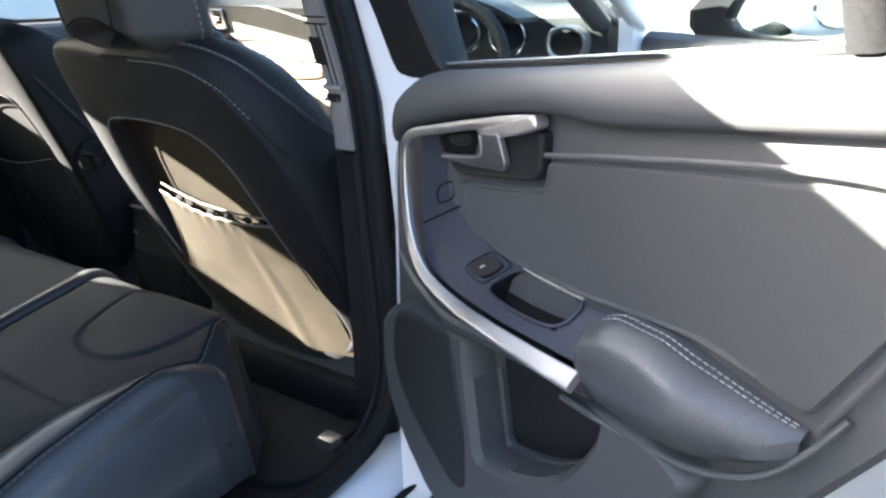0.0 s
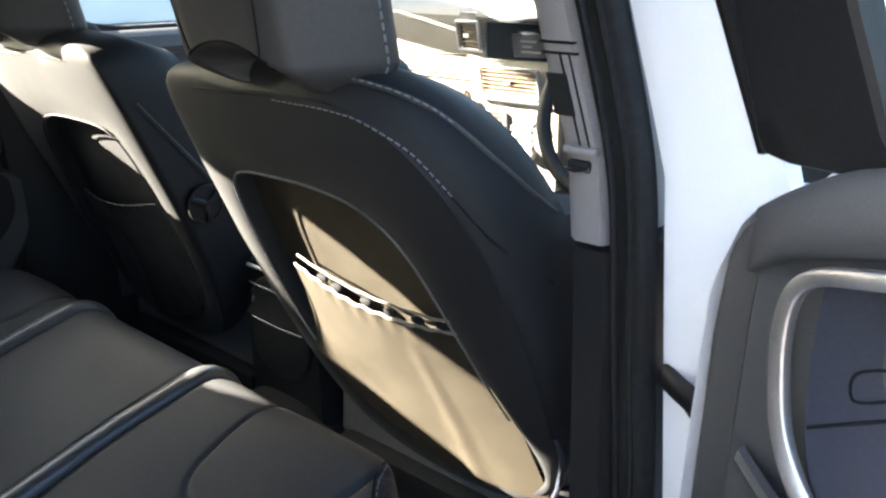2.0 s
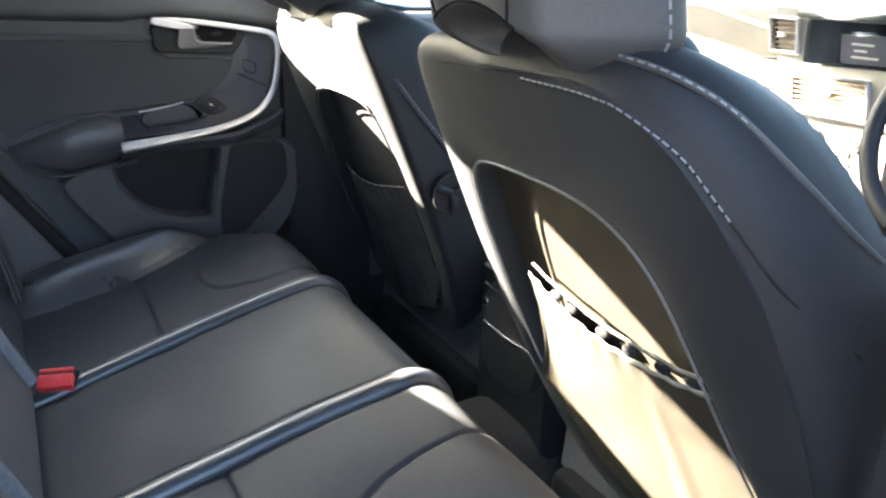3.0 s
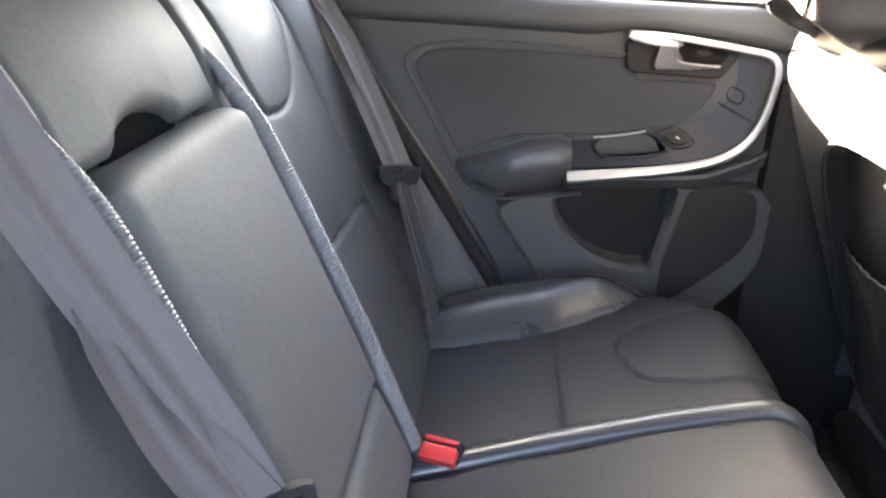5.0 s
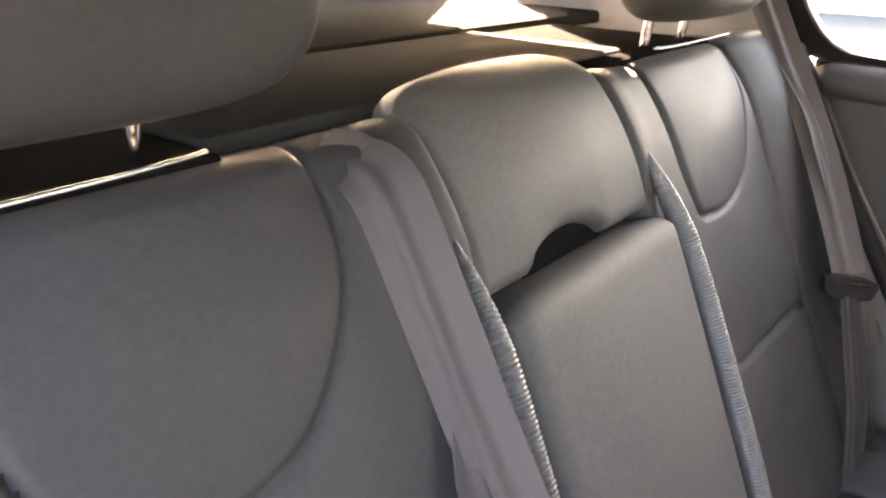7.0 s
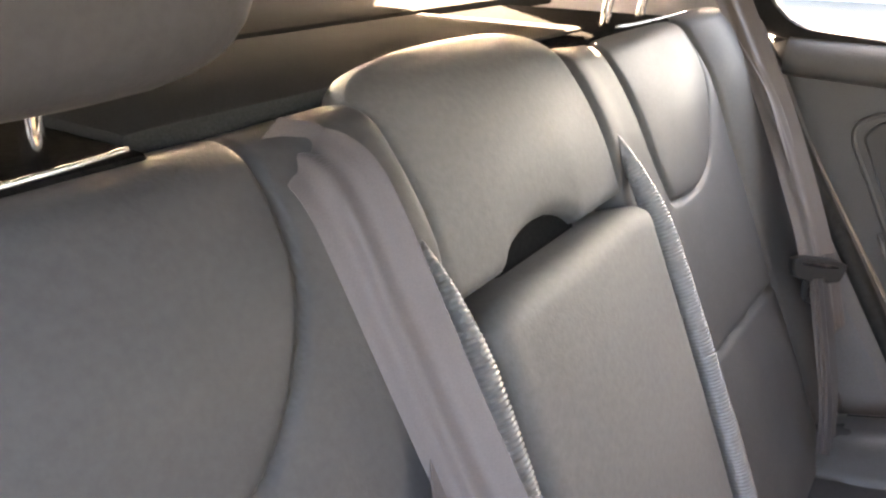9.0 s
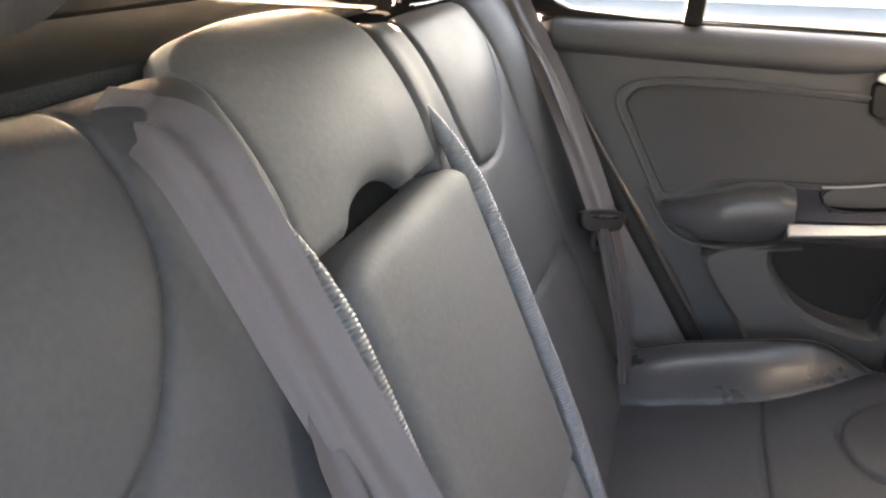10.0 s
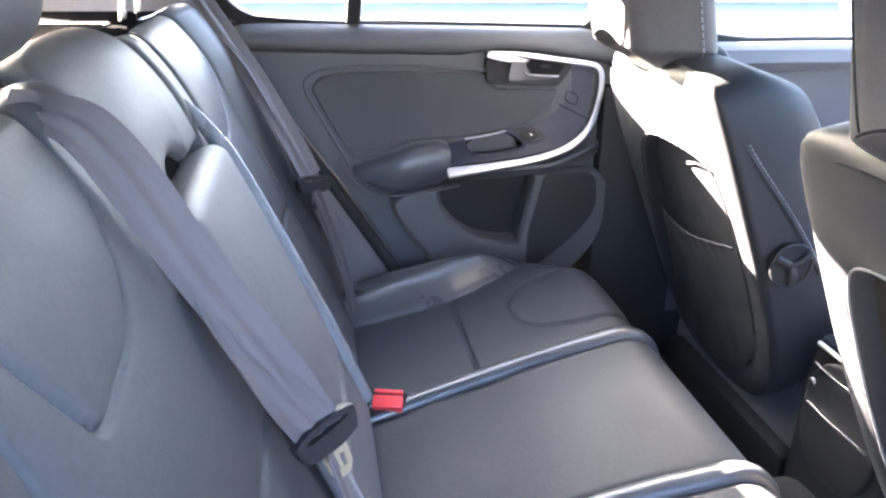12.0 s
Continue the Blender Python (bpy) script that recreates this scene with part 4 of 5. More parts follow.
    part("neck", super_block((sign * 0.355, 0.565 + forward, 1.035), (0.105, 0.045, 0.055), 4.0, Matrix.Rotation(radians(-12), 4, "X")), SEAT_BACK, head)
    # cushion and plinth
    cush = [(-0.03, 0.36), (-0.02, 0.50), (0.08, 0.535), (0.30, 0.545), (0.46, 0.56), (0.52, 0.53), (0.52, 0.42), (0.45, 0.36)]
    part("cushion", loft([[(sign * (SEAT_X + u * (0.255 - 0.02 * abs(u))), 0.80 + forward + y, z + 0.035 * abs(u) ** 3) for y, z in cush] for u in np.linspace(-1, 1, 18)]), LEATHER, seat)
    part("plinth", block((sign * SEAT_X - 0.23, 0.74 + forward, 0.31), (sign * SEAT_X + 0.23, 1.24 + forward, 0.40), 0.02), BLACK, seat)
    for dx in (-0.20, 0.20):
        part("seat_rail", block((sign * SEAT_X + dx - 0.018, 0.66 + forward, 0.302), (sign * SEAT_X + dx + 0.018, 1.26 + forward, 0.325), 0.004), BLACK, seat)
        part("rail_cap", block((sign * SEAT_X + dx - 0.02, 0.645 + forward, 0.303), (sign * SEAT_X + dx + 0.02, 0.68 + forward, 0.335), 0.006), SILVER if dx * sign > 0 else BLACK, seat)
    if sign > 0:
        return seat
    # recline knob on the inner flank
    c = Vector((sign * 0.106, 0.655 + forward, 0.788))
    knob = part("recline_knob", disc(c, (-sign, 0, 0), 0.034, 0.010, 32), BLACK, seat, "black recline knob with a three-armed grip")
    for k in range(3):
        e = Vector((0, math.cos(2.1 * k + 0.6), math.sin(2.1 * k + 0.6)))
        part("knob_arm", sweep([c + Vector((-sign * 0.011, 0, 0)), c + Vector((-sign * 0.017, 0, 0)) + e * 0.014, c + Vector((-sign * 0.012, 0, 0)) + e * 0.031], round_profile(0.013, 0.010, 10), (-sign, 0, 0)), BLACK, knob)
    part("knob_rim", sweep([c + Vector((-sign * 0.010, 0.033 * math.cos(a), 0.033 * math.sin(a))) for a in np.linspace(0, 2 * math.pi, 33)[:-1]], round_profile(0.005, 0.006, 8), [(-sign, 0, 0)] * 32, closed=True), BLACK, knob)
    return seat


def anchor_tag(seat):
    """Belt anchor bracket with a pale tag low on the outer flank."""
    part("anchor_bracket", block((0.585, 0.725, 0.40), (0.605, 0.765, 0.50), 0.006), BLACK, seat)
    part("anchor_tag", block((0.604, 0.735, 0.472), (0.630, 0.742, 0.496), 0.003), ELASTIC, seat, "small pale label tag")
    part("release_cable", tube(catmull([(0.575, 0.71, 0.62), (0.60, 0.715, 0.58), (0.598, 0.72, 0.53), (0.585, 0.73, 0.49)], 8), 0.004), PANEL_GLOSS, seat)


seat_right = front_seat(1, 0.0, "black leather front seat with sunlit map pocket, behind the wheel")
anchor_tag(seat_right)
front_seat(-1, 0.032, "black leather front passenger seat with sunlit back")

# ---- belts ----
def webbing(path, widths, normal, thick=0.0016):
    """A flat strap with soft lengthwise folds."""
    across = np.linspace(-0.5, 0.5, 17)
    wave = [0.0017 * math.sin(12.5 * a + 0.6) + 0.0008 * math.sin(21 * a) for a in across]
    prof = [(a, w - thick / 2) for a, w in zip(across, wave)] + [(a, w + thick / 2) for a, w in zip(across[::-1], wave[::-1])]
    return sweep(path, prof, normal, [(w, 1) for w in widths])


belt = thing("seat_belt", on_back(0.2, 1.14, 0.02), "grey webbing belt hanging over the backrest with a steel tongue", "seat belt", "rear belts")
NB = (0.0, 0.918, 0.395)
BW = Vector((0.0, 0.918, 0.395)) * 0.61 + Vector((0.79, 0.0, 0.0))      # the strap leans against the raised centre pad
pts = catmull([on_back(0.203, 1.075, -0.034), on_back(0.203, 1.096, -0.018), on_back(0.203, 1.105, 0.000), on_back(0.205, 1.096, 0.017), on_back(0.208, 1.075, 0.026), on_back(0.211, 1.03, 0.029), on_back(0.207, 0.97, 0.031), on_back(0.207, 0.91, 0.038), on_back(0.206, 0.86, 0.044), on_back(0.208, 0.82, 0.049), on_back(0.213, 0.766, 0.054)], 8)
turn = [min(1.0, max(0.22, (i - 12) / 26)) for i in range(len(pts))]
part("webbing", webbing(pts, [0.043 + 0.005 * min(1, i / 30) for i in range(len(pts))], [tuple(Vector(NB).lerp(BW, k)) for k in turn]), WEBBING, belt)
pts = catmull([on_back(0.198, 0.940, 0.022), on_back(0.206, 0.912, 0.026), on_back(0.217, 0.87, 0.033), on_back(0.220, 0.83, 0.041), on_back(0.216, 0.775, 0.052)], 8)
part("webbing", webbing(pts, [0.030 + 0.018 * min(1, i / 10) for i in range(len(pts))], [tuple(Vector(NB).lerp(BW, max(0.25, (i / (len(pts) - 1)) ** 2))) for i in range(len(pts))]), WEBBING, belt)
pts = catmull([on_back(0.216, 0.752, 0.052), on_back(0.226, 0.70, 0.046), on_back(0.24, 0.65, 0.042), on_back(0.25, 0.58, 0.05)], 8)
part("webbing", webbing(pts, [0.046] * len(pts), NB), WEBBING, belt)


def tongue(c, m, parent, blade=TONGUE):
    """A belt tongue: black slotted plate with a bare steel blade."""
    ob = part("tongue", ring_panel([(-0.026, 0.001), (0.026, 0.001), (0.026, 0.005), (-0.026, 0.005)], chaikin([(-0.030, -0.020), (0.030, -0.020), (0.038, -0.004), (0.038, 0.013), (-0.038, 0.013), (-0.038, -0.004)], 1),
                                   lambda u, v, h: m @ Vector((u, v, h)) + c, -0.006, 0.006, 60, 0.002, (0.0, 0.003)), BLACK, parent, "black belt tongue")
    part("blade", ring_panel([(-0.007, -0.041), (0.007, -0.041), (0.007, -0.028), (-0.007, -0.028)], chaikin([(-0.016, -0.014), (-0.013, -0.050), (0.013, -0.050), (0.016, -0.014)], 1),
                             lambda u, v, h: m @ Vector((u, v, h)) + c, -0.0015, 0.0015, 60, 0.0006), blade, ob, "bare steel blade")
    part("blade_web", block((-0.0022, -0.042, -0.001), (0.0022, -0.026, 0.001), 0.0005, Matrix.Translation(c) @ m.to_4x4()), blade, ob)


bz = Vector((0.74, 0.58, 0.34)).normalized()
by = Vector((-0.20, -0.36, 0.88))
by = (by - bz * by.dot(bz)).normalized()
bx = by.cross(bz)
tongue(on_back(0.214, 0.769, 0.057), Matrix((bx, by, bz)).transposed(), belt)

left = thing("seat_belt", (-0.60, -0.05, 1.0), "grey webbing belt hanging down beside the door", "seat belt", "rear belts")
nl = Vector((0.75, 0.62, 0.2)).normalized()
pts = catmull([(-0.615, -0.225, 1.20), (-0.600, -0.17, 1.11), (-0.575, -0.10, 1.00), (-0.548, -0.045, 0.90), (-0.528, -0.008, 0.825)], 8)
part("webbing", webbing(pts, [0.046] * len(pts), nl), WEBBING, left)
for k, off in enumerate((-0.020, 0.0, 0.020)):
    pts = catmull([(-0.522 + off * 0.5, -0.002, 0.80), (-0.507 + off, 0.022, 0.73), (-0.497 + off, 0.045, 0.65), (-0.492 + off, 0.058, 0.57)], 8)
    part("webbing_fold", webbing(pts, [0.016] * len(pts), (0.85, 0.4 - 0.2 * k, 0.2)), WEBBING, left)
c = Vector((-0.524, -0.004, 0.812))
lx = Vector((0.6, -0.8, 0.15)).normalized()
ly = -nl.cross(lx).normalized()
lx = ly.cross(nl)
tongue(c, Matrix((lx, ly, nl)).transposed(), left, BLACK)

# belt webbing lying against the outer bolster
lap = thing("seat_belt", (-0.60, 0.0, 0.9), "wide grey webbing along the outer edge of the backrest", "seat belt", "rear belts")
pts = catmull([on_back(-0.590, 1.08, 0.030), on_back(-0.585, 1.00, 0.050), on_back(-0.572, 0.92, 0.060), on_back(-0.568, 0.84, 0.062), on_back(-0.572, 0.76, 0.060), on_back(-0.58, 0.68, 0.05)], 8)
part("webbing", webbing(pts, [0.012 + 0.034 * min(1, i / 12) for i in range(len(pts))], (0.35, 0.86, 0.37)), WEBBING, lap)


def buckle(place, lean, label):
    ob = thing("belt_buckle", place, label, "belt buckle", "belt buckles")
    m = Matrix.Translation(place) @ Matrix.Rotation(radians(lean), 4, "Z") @ Matrix.Rotation(radians(-32), 4, "X")
    part("housing", block((-0.026, -0.014, -0.060), (0.026, 0.018, 0.000), 0.006, m), BLACK, ob)
    part("button", block((-0.023, 0.000, -0.014), (0.023, 0.021, 0.009), 0.003, m), RED, ob, "red release button")
    part("button_ridge", block((-0.022, -0.010, 0.0), (0.022, -0.004, 0.008), 0.002, m), RED, ob, "red release button edge")
    part("stalk", block((-0.014, -0.006, -0.14), (0.014, 0.006, -0.05), 0.004, m), BLACK, ob)
    return ob


buckle(Vector((-0.163, 0.094, 0.575)), -105, "black belt buckle with a red button, between cushions")
buckle(Vector((0.17, 0.085, 0.562)), 10, "black belt buckle with a red button, beside the centre seat")


# ---- rear doors ----
HINGE = Vector((0.852, 0.679, 0))
RISE = Matrix(((1, 0, 0, 0), (0, 1, 0, 0), (0, -0.096, 1, 0.0480), (0, 0, 0, 1)))     # the open door lifts a little towards its rear edge
SWING = Matrix.Translation(HINGE + Vector((0.017, -0.006, 0))) @ Matrix.Rotation(radians(70), 4, "Z") @ Matrix.Translation(-HINGE) @ RISE


def rear_door(sign, swing, label):
    def at(s, z, h):
        """On the door's inner face: s rearwards from the trim's front corner, z up, h into the car."""
        p = Vector((sign * (0.69 - h), 0.595 - s, z))
        return swing @ p if swing else p

    base = at(0.30, 0.42, -0.08)
    door = thing("rear_door", base, label, "car door", "rear doors")
    turn = (lambda v: swing.to_3x3() @ Vector(v)) if swing else Vector
    into = turn((-sign, 0, 0))

    outline = [(-0.043, 0.66), (-0.046, 0.80), (-0.046, 0.985), (-0.036, 1.018), (-0.010, 1.045), (0.04, 1.060), (0.40, 1.070), (0.70, 1.084), (0.748, 1.078), (0.742, 1.055),
               (0.690, 0.975), (0.625, 0.870), (0.560, 0.775), (0.500, 0.685), (0.445, 0.590), (0.405, 0.500), (0.37, 0.470), (0.14, 0.465), (0.06, 0.50), (-0.02, 0.59)]
    hole = fillet([(0.140, 0.772), (0.338, 0.760), (0.342, 0.718), (0.306, 0.664), (0.262, 0.634), (0.215, 0.622), (0.170, 0.618)], [0.01, 0.02, 0.03, 0.03, 0.03, 0.03, 0.012])
    part("lining", ring_panel(hole, chaikin(outline, 1), at, -0.035, -0.004, 320, 0.010, (0.235, 0.69)), DOOR_PLASTIC, door)
    # white outer skin and the door's edge
    skin = [(-0.10, 0.40), (-0.105, 0.75), (-0.10, 1.01), (0.0, 1.03), (0.76, 1.045), (0.79, 1.02), (0.74, 0.95), (0.63, 0.80), (0.53, 0.62), (0.48, 0.36), (0.2, 0.33), (-0.08, 0.34)]
    part("outer_skin", pad(skin, at, -0.036, -0.150, -0.02, -0.03, n=120, smooth=1), WHITE, door, "white painted outer door skin")
    part("edge_cover", pad([(-0.086, 0.52), (-0.088, 0.75), (-0.090, 0.97), (-0.066, 1.015), (-0.030, 1.02), (-0.025, 0.52)], at, -0.05, -0.028, 0.006, n=80, smooth=1), DOOR_PLASTIC, door, "dark rolled edge of the door lining")
    # padded upper moulding: bulges out under the window and undercuts above the insert
    rings = []
    for s in np.concatenate([np.linspace(-0.044, 0.02, 14), np.linspace(0.04, 0.715, 30)]):
        k = math.sqrt(max(0.02, 1 - max(0.0, (0.006 - s) / 0.050) ** 2))
        top = 1.062 + 0.025 * s - 0.036 * max(0.0, (0.05 - s) / 0.094) ** 2
        low = float(np.interp(s, (-0.044, -0.010, 0.05, 0.12, 0.215, 0.255, 0.30, 0.72), (0.978, 0.996, 1.009, 1.018, 1.026, 1.022, 1.016, 1.028)))
        rings.append([at(s, low - 0.004, -0.010)] + [at(s, low + (top - low) * f, h * k) for f, h in ((0.0, 0.006), (0.05, 0.013), (0.16, 0.018), (0.34, 0.0205), (0.55, 0.019), (0.75, 0.0145), (0.90, 0.008))]
                     + [at(s, top, 0.0), at(s, top + 0.001, -0.012), at(s, top - 0.004, -0.032)])
    part("top_roll", loft(rings), DOOR_PLASTIC, door, "soft padded window-line moulding")
    part("sill_strip", sweep([at(s, 1.064 + 0.025 * s, -0.022) for s in np.linspace(0.0, 0.70, 20)], round_profile(0.012, 0.010, 8, 3)), RUBBER, door)
    part("sill_bead", tube([at(s, 1.070 + 0.025 * s, -0.018) for s in np.linspace(0.02, 0.70, 20)], 0.0018), SILVER, door, "thin bright window bead")
    # lip line under the roll
    lip = catmull([at(0.225, 0.984, 0.006), at(0.34, 0.991, 0.007), at(0.46, 0.996, 0.007), at(0.54, 0.993, 0.007), at(0.589, 0.982, 0.006), at(0.606, 0.953, 0.005), at(0.572, 0.885, 0.004), at(0.527, 0.80, 0.004)], 8)
    part("insert_lip", sweep(lip, round_profile(0.006, 0.003, 8), into), DOOR_PLASTIC, door)
    insert = [(0.225, 0.977), (0.40, 0.985), (0.53, 0.985), (0.578, 0.976), (0.596, 0.953), (0.56, 0.885), (0.515, 0.805), (0.46, 0.826), (0.41, 0.840), (0.34, 0.844), (0.285, 0.846), (0.217, 0.855),
              (0.152, 0.868), (0.108, 0.902), (0.086, 0.942), (0.225, 0.948)]
    part("waist_insert", pad(fillet(insert, 0.010), at, -0.02, 0.004, 0.005, -0.006, n=150, smooth=0), DOOR_PAD, door, "dark woven waist insert")
    # switch panel between trim and insert: stands upright in front and lies flat as the top of the armrest behind
    spine_in = [(0.016, 0.988, 0.002), (0.016, 0.945, 0.003), (0.020, 0.905, 0.006), (0.030, 0.868, 0.012), (0.052, 0.838, 0.020), (0.11, 0.820, 0.028), (0.19, 0.808, 0.034), (0.26, 0.803, 0.040), (0.322, 0.800, 0.044)]
    spine_out = [(0.125, 0.992, -0.012), (0.097, 0.945, -0.012), (0.113, 0.915, -0.012), (0.133, 0.892, -0.012), (0.165, 0.872, -0.010), (0.21, 0.857, -0.010), (0.26, 0.847, -0.010), (0.30, 0.842, -0.010), (0.33, 0.840, -0.010)]
    A, B = evenly(catmull(spine_in, 8), 40, False), evenly(catmull(spine_out, 8), 40, False)
    def on_panel(i, f, lift=0.0):
        """A place on the switch panel: i along it (0 to 39), f across it."""
        i0 = min(int(i), 38)
        def row(k):
            return A[k] + (B[k] - A[k]) * f
        p = row(i0) + (row(i0 + 1) - row(i0)) * (i - i0)
        e1 = Vector(at(*row(i0 + 1))) - Vector(at(*row(i0)))
        e2 = Vector(at(*B[i0])) - Vector(at(*A[i0]))
        nrm = e1.cross(e2).normalized()
        if nrm.dot(into) < 0 and abs(nrm.z) < 0.8 or nrm.z < -0.5:
            nrm = -nrm
        return Vector(at(*p)) + nrm * lift, nrm
    iv, fv = np.linspace(0, 39, 157), np.linspace(0, 1, 41)
    grid = [[on_panel(i, f)[0] for f in fv] for i in iv]
    bm = bmesh.new()
    pv = [[bm.verts.new(q) for q in row] for row in grid]
    for j in range(156):
        for i in range(40):
            if not (22.6 < iv[j] < 34.0 and 0.27 < fv[i] < 0.87):
                bm.faces.new((pv[j][i], pv[j][i + 1], pv[j + 1][i + 1], pv[j + 1][i]))
    panel = part("switch_panel", bm, PANEL_GLOSS, door, "slate satin switch panel")
    def rounded(i0, i1, f0, f1, k=0.16):
        a, b = (i1 - i0) * k, (f1 - f0) * k * 1.4
        return [(i0 + a, f0), (i1 - a, f0), (i1, f0 + b), (i1, f1 - b), (i1 - a, f1), (i0 + a, f1), (i0, f1 - b), (i0, f0 + b)]
    def patch(i0, i1, f0, f1, low, high, r=0.002, shape=None):
        return pad(rounded(i0, i1, f0, f1), lambda u, v, h: on_panel(u, v, h)[0], low, high, 0.0, 0.0, n=64, smooth=2)
    def outline_tube(i0, i1, f0, f1, r, lift):
        ring = evenly(chaikin(rounded(i0, i1, f0, f1), 2), 56)
        return sweep([on_panel(q[0], q[1], lift)[0] for q in ring], round_profile(2 * r, 2 * r, 8), [on_panel(q[0], q[1])[1] for q in ring], closed=True)
    part("panel_joint", tube([on_panel(9.6, f, 0.0006)[0] for f in np.linspace(0.02, 0.98, 12)], 0.0012), SEAM, panel)
    part("lock_button", outline_tube(6.0, 8.3, 0.32, 0.64, 0.0010, 0.001), SEAM, panel, "rounded lock button outline")
    part("switch_bezel", patch(17.5, 22.2, 0.30, 0.86, -0.001, 0.0018), PANEL_GLOSS, panel)
    part("switch_rim", outline_tube(17.7, 22.0, 0.33, 0.84, 0.0010, 0.0024), BLACK, panel)
    part("window_switch", patch(18.3, 21.5, 0.40, 0.77, 0.0, 0.007), BLACK, panel, "window switch")
    part("switch_mark", patch(19.6, 19.9, 0.52, 0.60, 0.006, 0.0080), SILVER, panel)
    # finger pull let into the armrest top
    deep = evenly(chaikin(rounded(22.4, 34.3, 0.25, 0.90), 2), 56)
    mid = sum(deep) / 56
    bm = bmesh.new()
    bridge(bm, [[on_panel(*(mid + (q - mid) * k), lift)[0] for q in deep] for k, lift in ((1.0, 0.002), (0.97, -0.002), (0.94, -0.012), (0.90, -0.020), (0.3, -0.021))], True, False, True)
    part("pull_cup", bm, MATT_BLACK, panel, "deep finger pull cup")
    part("cup_rim", outline_tube(22.3, 34.4, 0.24, 0.92, 0.0022, 0.0016), PANEL_GLOSS, panel)
    part("cup_lip", tube([on_panel(i, 0.90, 0.004)[0] for i in np.linspace(23.4, 33.6, 16)], 0.0018), SILVER, panel)
    # satin trim loop: a flat band with crisp edges, tight at its upper corner
    band = [(0.224 if swing else 0.244, 1.0205, 0.014), (0.175, 1.0160, 0.016), (0.110, 1.0075, 0.018), (0.050, 0.9990, 0.018), (0.024, 0.9945, 0.018), (0.010, 0.986, 0.018), (0.003, 0.970, 0.018), (0.002, 0.945, 0.018), (0.006, 0.915, 0.019),
            (0.016, 0.880, 0.022), (0.034, 0.852, 0.027), (0.056, 0.833, 0.032), (0.090, 0.818, 0.037), (0.140, 0.806, 0.042), (0.20, 0.798, 0.047), (0.27, 0.791, 0.052), (0.328, 0.786, 0.055)]
    trim = evenly(catmull(band, 8), 120, False)
    wide, ups = [], []
    for i, q in enumerate(trim):
        wide.append((float(np.interp(i, (0, 6, 30, 45, 70, 100, 119), (0.45, 0.66, 0.70, 0.72, 0.85, 1.10, 1.32))), 1.0))
        f = min(1, max(0, (0.90 - q[1]) / 0.08))
        ups.append(tuple(into * (1 - 0.35 * f) + Vector((0, 0, 0.75 * f))))
    part("trim_loop", sweep([at(*q) for q in trim], round_profile(0.0165, 0.011, 20, 5.0), ups, wide), SILVER, door, "satin aluminium trim loop")
    # door handle: black housing, wedge-shaped cap, and a lever bent round a painted hollow
    o = 0.0 if swing else 0.020
    house = fillet([(0.092, 0.950), (0.224 + o, 0.957), (0.228 + o, 1.008), (0.152, 1.006), (0.060, 0.995), (0.078, 0.966)], [0.012, 0.014, 0.010, 0.01, 0.01, 0.012])
    handle = part("handle_housing", pad(house, at, -0.02, 0.011, 0.005, -0.003, n=90, smooth=0), BLACK, door, "black handle housing")
    # the hollow is a raised black sheet that stands for its shade
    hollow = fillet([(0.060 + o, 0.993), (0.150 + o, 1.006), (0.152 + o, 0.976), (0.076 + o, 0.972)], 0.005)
    part("handle_hollow_shade", pad(hollow, at, -0.02, 0.0125, 0.001, -0.004, n=60, smooth=0), MATT_BLACK, handle, "black sheet for the shade behind the lever")
    cap = fillet([(0.136 + o, 1.006), (0.224 + o, 1.0255), (0.230 + o, 1.0120), (0.206 + o, 1.0045), (0.178 + o, 1.000), (0.146 + o, 0.9995)], [0.004, 0.007, 0.009, 0.02, 0.006, 0.005])
    part("handle_cap", pad(cap, at, 0.004, 0.022, 0.003, 0.0, n=90, smooth=0), SILVER, handle, "satin wedge-shaped handle cap")

    def tilt(u, v, h):
        return at(u, v, h + 0.22 * (v - 0.966))
    lever = fillet([(0.148 + o, 1.004), (0.176 + o, 1.004), (0.181 + o, 0.972), (0.176 + o, 0.963), (0.120 + o, 0.964), (0.073 + o, 0.969), (0.072 + o, 0.974), (0.100 + o, 0.9745), (0.140 + o, 0.977), (0.147 + o, 0.983)], 0.0035)
    # lever's grey is darker than the trim, for the shade on its face
    lever_ob = part("lever", pad(lever, tilt, 0.008, 0.016, 0.002, 0.0, n=110, smooth=0), SATIN_GREY, handle, "satin metal door lever in a shaded grey")
    # bright tube along the lever's inner edge draws its highlight
    rim = catmull([tilt(0.148 + o, 1.001, 0.0165), tilt(0.1475 + o, 0.988, 0.0165), tilt(0.144 + o, 0.9795, 0.0165), tilt(0.132 + o, 0.9755, 0.0165), tilt(0.100 + o, 0.973, 0.0165), tilt(0.076 + o, 0.9715, 0.0165)], 6)
    part("lever_highlight", tube(rim, 0.0014), SILVER, lever_ob, "added bright line for the lever's edge highlight")
    # armrest under it, with its stitched pad at the rear
    rings = []
    for s in np.linspace(-0.02, 0.33, 28):
        k = min(1, max(0.0, (s + 0.03) / 0.16)) ** 0.7
        top = float(np.interp(s, (-0.03, 0.03, 0.10, 0.36), (0.85, 0.822, 0.800, 0.786)))
        h = 0.010 + 0.038 * k
        rings.append([at(s, top - 0.034, -0.01), at(s, top - 0.030, h - 0.020), at(s, top - 0.002, h - 0.010), at(s, top - 0.004, h - 0.003), at(s, top - 0.010, h), at(s, top - 0.018, h - 0.006), at(s, top - 0.026, h * 0.75), at(s, top - 0.032, h * 0.45), at(s, top - 0.036, 0.0), at(s, top - 0.036, -0.02)])
